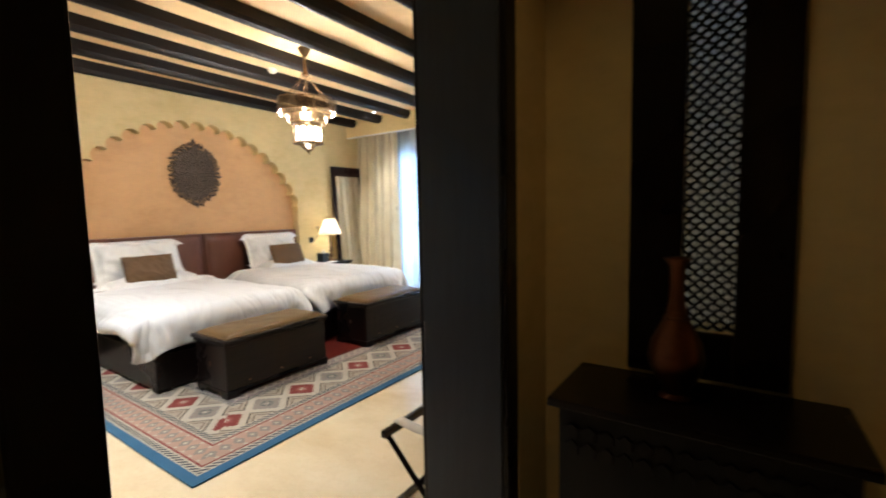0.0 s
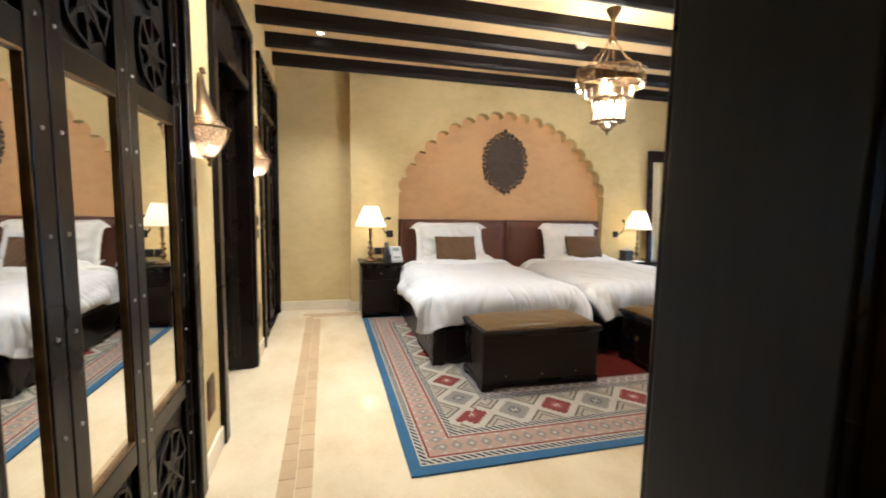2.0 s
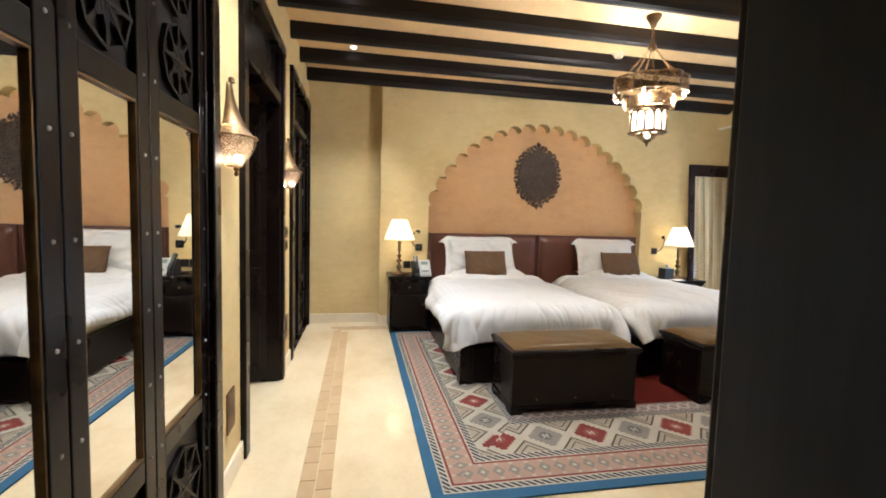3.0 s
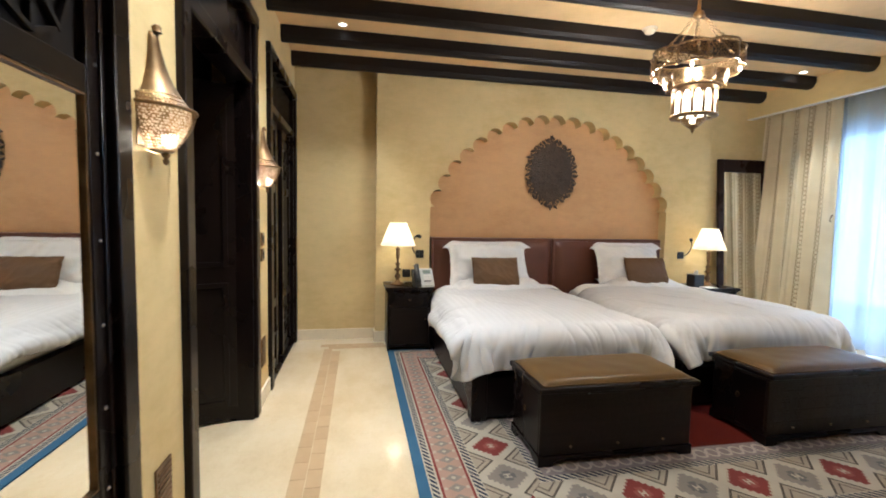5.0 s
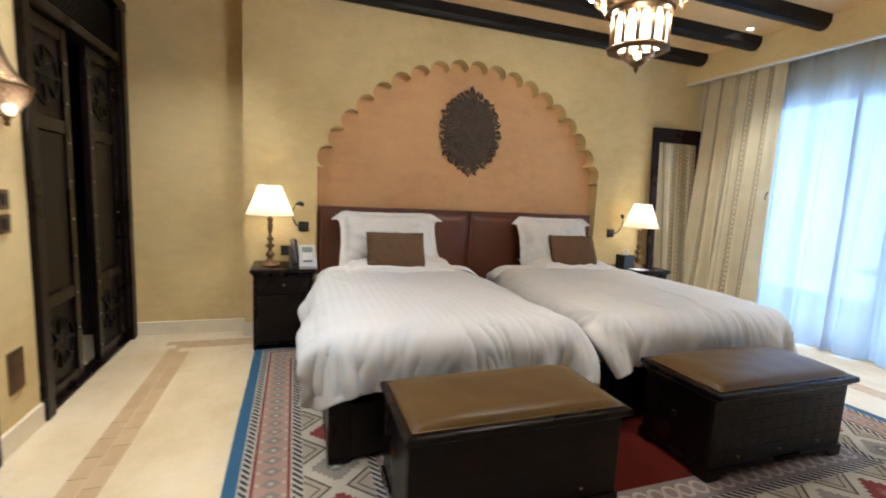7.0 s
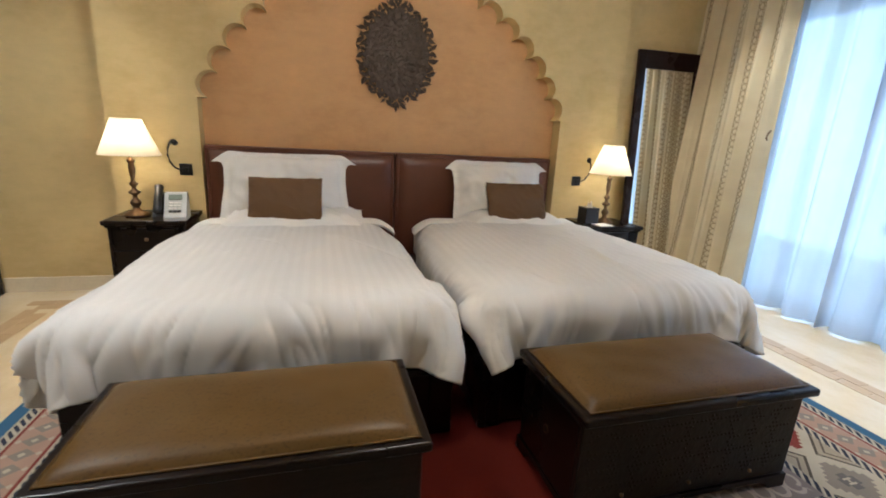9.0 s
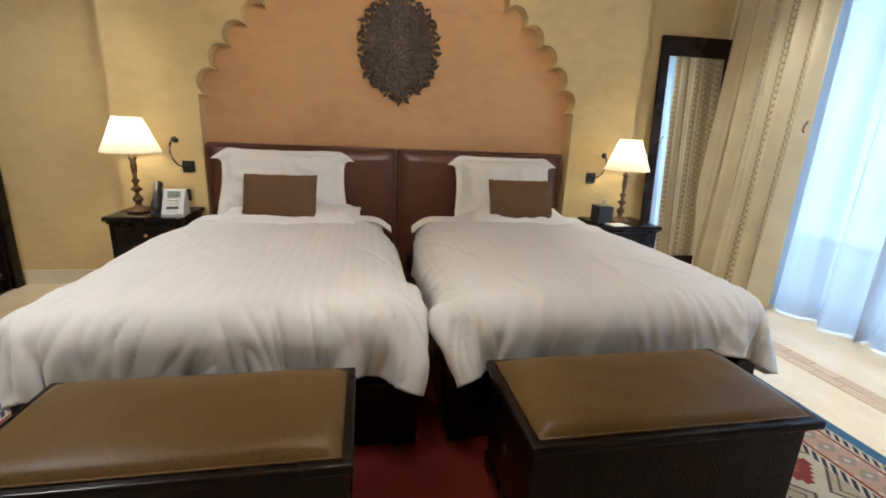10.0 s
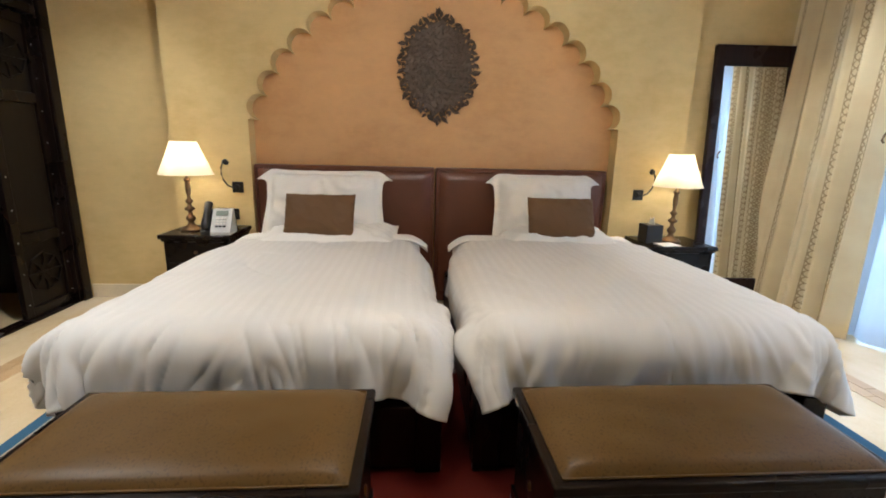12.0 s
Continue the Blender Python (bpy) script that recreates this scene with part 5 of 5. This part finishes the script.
# standing mirror that leans on the wall
root = thing("standing_mirror", (-6.32, 7.52, 0.0), "tall dark-framed mirror leaning on the wall by the curtain", "mirror", turn=-4)
MW, MH, FW = 0.335, 2.15, 0.075
lean = pose(0, 0, 0, 0, -4.2, 0)
part("stile", cube(-0.02, 0.02, -MW, -MW + FW, 0, MH, bevel=0.006), M_FRAME, root, at=lean)
part("stile", cube(-0.02, 0.02, MW - FW, MW, 0, MH, bevel=0.006), M_FRAME, root, at=lean)
part("rail", cube(-0.019, 0.019, -MW + FW, MW - FW, 0, 0.24, bevel=0.004), M_FRAME, root, at=lean)
part("rail", cube(-0.019, 0.019, -MW + FW, MW - FW, MH - 0.16, MH, bevel=0.004), M_FRAME, root, at=lean)
part("glass", cube(-0.012, 0.008, -MW + FW, MW - FW, 0.24, MH - 0.16, bevel=0.003, seg=1), M_MIRROR, root, "clear mirror glass", at=lean)


# ---- wall sconces ----
def sconce(x):
    root = thing("wall_sconce", (x, LEFT + 0.004, 1.49), "lit pierced brass teardrop wall sconce", "wall light", "wall sconces")
    bowl = [(0.056 + 0.066 * math.sin(math.pi / 2 * j / 11), 0.033 + 0.131 * j / 11) for j in range(12)]
    part("bowl", filigree(shell(bowl, 0, 180), 0.36, 0.145, 0.0115, 5, 0.0023, 0.005), M_BRASS, root, "pierced brass bowl")
    # liner added to catch the bulb's light, so that the holes look lit
    liner = [(r * 0.90, z) for r, z in bowl]
    part("liner", lathe(liner, 24, 0, 180), M_LINER, root, "added translucent liner that spreads the bulb's glow in the bowl", True)
    part("bowl_foot", lathe([(0.0, 0.030), (0.052, 0.033), (0.055, 0.036)], 24, 0, 180), M_BRASS, root, "", True)
    part("rim", tube([(0.124 * math.cos(a), 0.124 * math.sin(a), 0.166) for a in np.linspace(0, math.pi, 24)], 0.006), M_BRASS, root, "", True)
    neck = [(0.118, 0.170), (0.105, 0.182), (0.094, 0.196), (0.082, 0.214), (0.066, 0.240), (0.050, 0.275), (0.037, 0.315), (0.027, 0.355), (0.021, 0.39), (0.018, 0.41), (0.0, 0.414)]
    part("spire", lathe(neck, 34, 0, 180, pierce=(0, 1, 2)), M_BRASS, root, "hammered brass spire", True)
    part("finial", lathe([(0.0, -0.012), (0.008, -0.006), (0.011, 0.002), (0.006, 0.01), (0.012, 0.018), (0.014, 0.024), (0.006, 0.03)], 16, cy=0.035), M_BRASS, root, "", True)
    part("finial_top", lathe([(0.016, 0.412), (0.012, 0.42), (0.015, 0.428), (0.008, 0.436), (0.0, 0.44)], 16, cy=0.016), M_BRASS, root, "", True)
    part("back_plate", cube(-0.11, 0.11, -0.003, 0.001, 0.04, 0.20, bevel=0.001), M_BRASS, root)
    part("bulb", ball((0, 0.045, 0.070), 0.022, None, 2), M_BULB, root, "lit bulb", True)


sconce(-3.29)
sconce(-4.91)

# switches and vents on the aisle wall
for x, z, w, h in ((-4.90, 1.16, 0.042, 0.045), (-4.90, 1.05, 0.040, 0.043)):
    root = thing("light_switch", (x, LEFT, z), "dark bronze switch plate on the aisle wall", "switch", "wall switches")
    part("plate", cube(-w, w, 0.001, 0.012, -h, h, bevel=0.003), M_BRONZE, root)
    part("rocker", cube(-w * 0.5, w * 0.5, 0.0122, 0.018, -h * 0.6, h * 0.6, bevel=0.003), M_BLACK, root)
for x in (-4.91, -3.30):
    root = thing("wall_vent", (x, LEFT, 0.36), "brown slatted vent plate low on the aisle wall", "vent", "wall vents")
    part("plate", cube(-0.06, 0.06, 0.001, 0.008, -0.10, 0.10, bevel=0.002), M_BRONZE, root)
    for k in range(9):
        part("slat", cube(-0.05, 0.05, 0.0085, 0.013, -0.085 + k * 0.02, -0.074 + k * 0.02, bevel=0.002), M_BRONZE, root)

# ---- ceiling fittings ----
for x, y in DOWNLIGHTS:
    root = thing("downlight", (x, y, TOP), "small lit recessed ceiling downlight", "ceiling light", "downlights")
    part("ring", lathe([(0.026, -0.001), (0.030, -0.006), (0.040, -0.006), (0.044, -0.001)], 28), M_WHITE, root, "", True)
    part("lens", lathe([(0.0, -0.003), (0.026, -0.003)], 24), M_DOWN, root)
root = thing("smoke_detector", (-5.05, 5.13, TOP), "round white smoke detector between the beams", "smoke detector")
part("base", lathe([(0.06, -0.001), (0.058, -0.014), (0.05, -0.018)], 32), M_DETECTOR, root, "", True)
part("cap", lathe([(0.045, -0.018), (0.042, -0.036), (0.03, -0.044), (0.0, -0.045)], 32), M_DETECTOR, root, "", True)


def chandelier():
    root = thing("chandelier", (CHAND[0], CHAND[1], 0), "lit pierced brass tiered lantern chandelier hung on chains", "chandelier")
    part("canopy", lathe([(0.0, TOP - 0.10), (0.018, TOP - 0.095), (0.03, TOP - 0.06), (0.055, TOP - 0.02), (0.06, TOP - 0.001)], 28), M_BRASS, root, "", True)
    part("hub", lathe([(0.0, 2.665), (0.02, 2.67), (0.035, 2.69), (0.028, 2.71), (0.012, 2.725), (0.008, 2.85), (0.0, 2.851)], 24), M_BRASS, root, "", True)
    for k in range(6):
        a = radians(60 * k + 15)
        p, q = Vector((0.03 * math.cos(a), 0.03 * math.sin(a), 2.685)), Vector((0.235 * math.cos(a), 0.235 * math.sin(a), 2.447))
        bm = bmesh.new()
        n = 16
        for j in range(n):
            c = p.lerp(q, (j + 0.5) / n) - Vector((0, 0, 0.02 * math.sin(math.pi * (j + 0.5) / n)))
            d = (q - p).normalized()
            s = d.cross(Vector((0, 0, 1))).normalized() if j % 2 else d.cross(Vector((0, 0, 1))).normalized().cross(d)
            ring = [c + d * 0.014 * math.cos(t) + s * 0.007 * math.sin(t) for t in np.linspace(0, 2 * math.pi, 8, endpoint=False)]
            tube(ring, 0.0018, 4, bm, True)
        part("chain", bm, M_BRASS, root)
    # upper crown: eight bulging pierced lobes
    zs = np.linspace(2.325, 2.440, 10)
    for k in range(8):
        a = radians(45 * k)
        c = (0.170 * math.cos(a), 0.170 * math.sin(a))
        big = k % 2 == 0
        r = 0.122 if big else 0.106
        span = 66 if big else 58
        bm = filigree(shell([(r - 0.006 * abs(q - 0.5), z) for q, z in zip(np.linspace(0, 1, 10), zs)], 45 * k - span, 45 * k + span, *c), r * 2 * radians(span), 0.115, 0.014, k)
        part("crown_lobe", bm, M_BRASS, root, "pierced brass lobe")
        for z in (zs[0], zs[-1]):
            bm = tube([(c[0] + r * math.cos(radians(45 * k - span + 2 * span * t)), c[1] + r * math.sin(radians(45 * k - span + 2 * span * t)), z) for t in np.linspace(0, 1, 14)], 0.0055, 6)
            part("lobe_rim", bm, M_BRASS, root, "", True)
        if not big:
            part("crown_bulb", ball((0.245 * math.cos(a), 0.245 * math.sin(a), 2.308), 0.010, None, 2, (1, 1, 1.4)), M_BULB, root, "lit bulb", True)
    # second tier
    zs2 = np.linspace(2.222, 2.298, 6)
    for k in range(8):
        a = radians(45 * k + 22.5)
        c = (0.110 * math.cos(a), 0.110 * math.sin(a))
        part("tier_lobe", filigree(shell([(0.078 + 0.010 * j / 5, z) for j, z in enumerate(zs2)], 45 * k + 22.5 - 62, 45 * k + 22.5 + 62, *c), 0.18, 0.076, 0.014, k + 20), M_BRASS, root, "pierced brass lobe")
    part("tier_plate", lathe([(0.09, 2.215), (0.150, 2.217), (0.155, 2.221)], 32), M_BRASS, root)
    # lantern with lit frosted panes
    R = 0.128
    for k in range(12):
        a, b = radians(30 * k - 10.5), radians(30 * k + 10.5)
        pts = [(-0.9, 2.055), (0.9, 2.055), (0.9, 2.155), (0.5, 2.178), (0, 2.200), (-0.5, 2.178), (-0.9, 2.155)]
        mid, half = radians(30 * k), R * math.sin(radians(9.6))
        ex, ey = Vector((-math.sin(mid), math.cos(mid), 0)), Vector((math.cos(mid), math.sin(mid), 0))
        bm = bmesh.new()
        lo = [bm.verts.new(ey * (R - 0.012) + ex * half * p + Vector((0, 0, z))) for p, z in pts]
        hi = [bm.verts.new(ey * (R - 0.004) + ex * half * p + Vector((0, 0, z))) for p, z in pts]
        bm.faces.new(lo[::-1]); bm.faces.new(hi)
        for j in range(7):
            bm.faces.new((lo[j], lo[(j + 1) % 7], hi[(j + 1) % 7], hi[j]))
        part("lit_pane", bm, M_CANDLE, root, "glowing frosted glass pane")
        rad = radians(30 * k + 15)
        c = Vector((R * math.cos(rad), R * math.sin(rad), 0))
        part("mullion", tube([c + Vector((0, 0, 2.035)), c + Vector((0, 0, 2.215))], 0.010, 8), M_BRASS, root, "", True)
    part("lantern_band", lathe([(R + 0.008, 2.185), (R + 0.012, 2.20), (R + 0.010, 2.222)], 48), M_BRASS, root, "", True)
    part("lantern_skirt", lathe([(R + 0.004, 2.046), (R + 0.012, 2.040), (R + 0.014, 2.032), (R + 0.004, 2.026), (R - 0.03, 2.024)], 48, lobes=12, depth=0.05), M_BRASS, root, "", True)
    cone = [(0.082, 2.026), (0.078, 2.013), (0.071, 2.001), (0.061, 1.989), (0.049, 1.979), (0.037, 1.970), (0.026, 1.962)]
    part("cone", lathe(cone, 30, pierce=range(5)), M_BRASS, root, "pierced brass cone")
    part("finial", lathe([(0.028, 1.962), (0.014, 1.955), (0.010, 1.948), (0.013, 1.942), (0.006, 1.934), (0.0, 1.920)], 20), M_BRASS, root, "", True)
    part("cone_bulb", ball((0, 0, 2.010), 0.022, None, 2), M_BULB, root, "lit bulb", True)


chandelier()

# ---- luggage rack ----
root = thing("luggage_rack", (-1.86, 3.74, 0.0), "folding dark wood luggage rack with pale straps", "luggage rack", turn=90)
LX, LY = 0.29, 0.165
for s in (-1, 1):
    for k in (-1, 1):
        off = 0.012 * k
        part("leg", tube([(s * LX * 0.95 + off, -k * LY, 0.36), (s * LX * 0.95 + off, k * LY, 0.012)], 0.016, 4), M_WOOD_Y, root)
for k in (-1, 1):
    part("top_bar", cube(-LX - 0.03, LX + 0.03, k * LY - 0.016, k * LY + 0.016, 0.355, 0.39, bevel=0.008), M_WOOD_X, root)
    part("foot_bar", cube(-LX, LX, k * LY - 0.013, k * LY + 0.013, 0.002, 0.03, bevel=0.006), M_WOOD_X, root)
for xx in (-0.20, 0.0, 0.20):
    def strap(u, v):
        return (xx - 0.03 + 0.06 * u, -LY - 0.017 + 2 * (LY + 0.017) * v, 0.392 - 0.02 * math.sin(math.pi * v))
    ob = part("strap", grid(2, 16, strap), M_DRAPE_STRAP, root, "pale woven strap", True)
    thicken(ob, 0.003, 1)

# ---- dark entry ----
root = thing("window_2", (0, 0, 0), "dark wood framed lattice window in the entry", "window")
tagged(root, kind="structure")
fy = VY - 0.022
for a, b in ((-1.065, LX0), (LX1, -0.63)):
    part("window_frame", cube(a, b, fy, VY - 0.001, 0.80, 2.36, bevel=0.005), M_WOOD_Z, root)
part("window_frame", cube(LX0, LX1, fy + 0.002, VY - 0.001, LZ1, 2.36, bevel=0.005), M_WOOD_X, root)
part("window_frame", cube(LX0, LX1, fy + 0.002, VY - 0.001, 0.80, LZ0, bevel=0.005), M_WOOD_X, root)
bm = lattice(bmesh.new(), LX0, LX1, LZ0, LZ1, VY + 0.01, VY + 0.022, 0.036, 0.009)
for x in np.arange(LX0, LX1 + 0.001, 0.036 / 2 * 1.0):
    box(bm, x - 0.0022, x + 0.0022, VY + 0.024, VY + 0.030, LZ0, LZ1)
part("lattice", bm, M_WOOD_Z, root, "fine carved wooden lattice")
root = thing("console_table", (-0.86, 3.44, 0.0), "dark carved wood console table under the lattice window", "console")
part("top", cube(-0.36, 0.36, -0.19, 0.17, 0.765, 0.79, bevel=0.006), M_WOOD_X, root)
part("front_panel", cube(-0.33, 0.33, -0.165, -0.14, 0.06, 0.764), M_CARVED, root)
for s in (-1, 1):
    part("side_panel", cube(s * 0.335, s * 0.31, -0.14, 0.16, 0.06, 0.764), M_WOOD_Z, root)
    part("leg", cube(s * 0.33, s * 0.27, -0.165, -0.105, 0.0, 0.059), M_WOOD_Z, root)
    part("leg", cube(s * 0.33, s * 0.27, 0.10, 0.16, 0.0, 0.059), M_WOOD_Z, root)
for i in range(2):
    for j in range(13):
        bm = bmesh.new()
        xx, zz = -0.29 + j * 0.0483, 0.70 - i * 0.05
        prism([(xx - 0.018, zz - 0.02), (xx + 0.018, zz - 0.02), (xx + 0.018, zz + 0.008), (xx, zz + 0.022), (xx - 0.018, zz + 0.008)], "y", -0.172, -0.1655, bm)
        part("carved_motif", bm, M_CARVED, root)
root = thing("copper_vase", (-0.905, 3.44, 0.791), "dark copper long-necked vase on the entry console", "vase")
part("foot", lathe([(0.0, 0.0), (0.042, 0.0), (0.044, 0.006), (0.030, 0.016), (0.032, 0.020)], 36), M_COPPER, root, "", True)
part("body", lathe([(0.032, 0.020), (0.050, 0.05), (0.067, 0.085), (0.073, 0.125), (0.066, 0.165), (0.045, 0.205), (0.030, 0.235)], 36), M_COPPER, root, "", True)
part("neck", lathe([(0.030, 0.235), (0.022, 0.28), (0.019, 0.33), (0.022, 0.38), (0.034, 0.40), (0.036, 0.405), (0.028, 0.404), (0.016, 0.385)], 36), M_COPPER, root, "", True)
part("collar", tube([(0.031 * math.cos(a), 0.031 * math.sin(a), 0.235) for a in np.linspace(0, 2 * math.pi, 24, endpoint=False)], 0.004, 6, None, True), M_COPPER, root, "", True)

# ---- terrace furniture ----
root = thing("terrace_table", (-5.2, 9.5, -0.06), "round pale table on the terrace", "table")
part("tabletop", lathe([(0.0, 0.70), (0.38, 0.70), (0.40, 0.715), (0.38, 0.73), (0.0, 0.73)], 32), M_TERRACE, root)
part("stem", lathe([(0.24, 0.0), (0.22, 0.03), (0.05, 0.06), (0.04, 0.35), (0.05, 0.699)], 24), M_TERRACE, root, "", True)

# ---- border tiles in the floor ----
tile_l = mesh_of("tile", cube(-0.078, 0.078, -0.038, 0.038, -0.004, 0.0030, bevel=0.001, seg=1), M_TILE)
tile_s = mesh_of("tile", cube(-0.038, 0.038, -0.078, 0.078, -0.004, 0.0030, bevel=0.001, seg=1), M_TILE)
rng = random.Random(4)
for row, y in enumerate((2.47, 2.55)):
    for k in range(29):
        x = -6.05 + 0.16 * k + (0.08 if row else 0)
        if x > -1.8:
            continue
        part("tile", tile_l, M_TILE, floor, at=Matrix.Translation((x, y, rng.uniform(-0.0006, 0.0004))))
for row, y in enumerate((7.28, 7.36)):
    for k in range(27):
        part("tile", tile_l, M_TILE, floor, at=Matrix.Translation((-6.05 + 0.16 * k + (0.08 if row else 0), y, rng.uniform(-0.0006, 0.0004))))
for col, x in enumerate((-6.25, -6.17)):
    for k in range(4):
        part("tile", tile_s, M_TILE, floor, at=Matrix.Translation((x, 2.51 + 0.16 * k + (0.08 if col else 0) - 0.04, rng.uniform(-0.0006, 0.0004))))
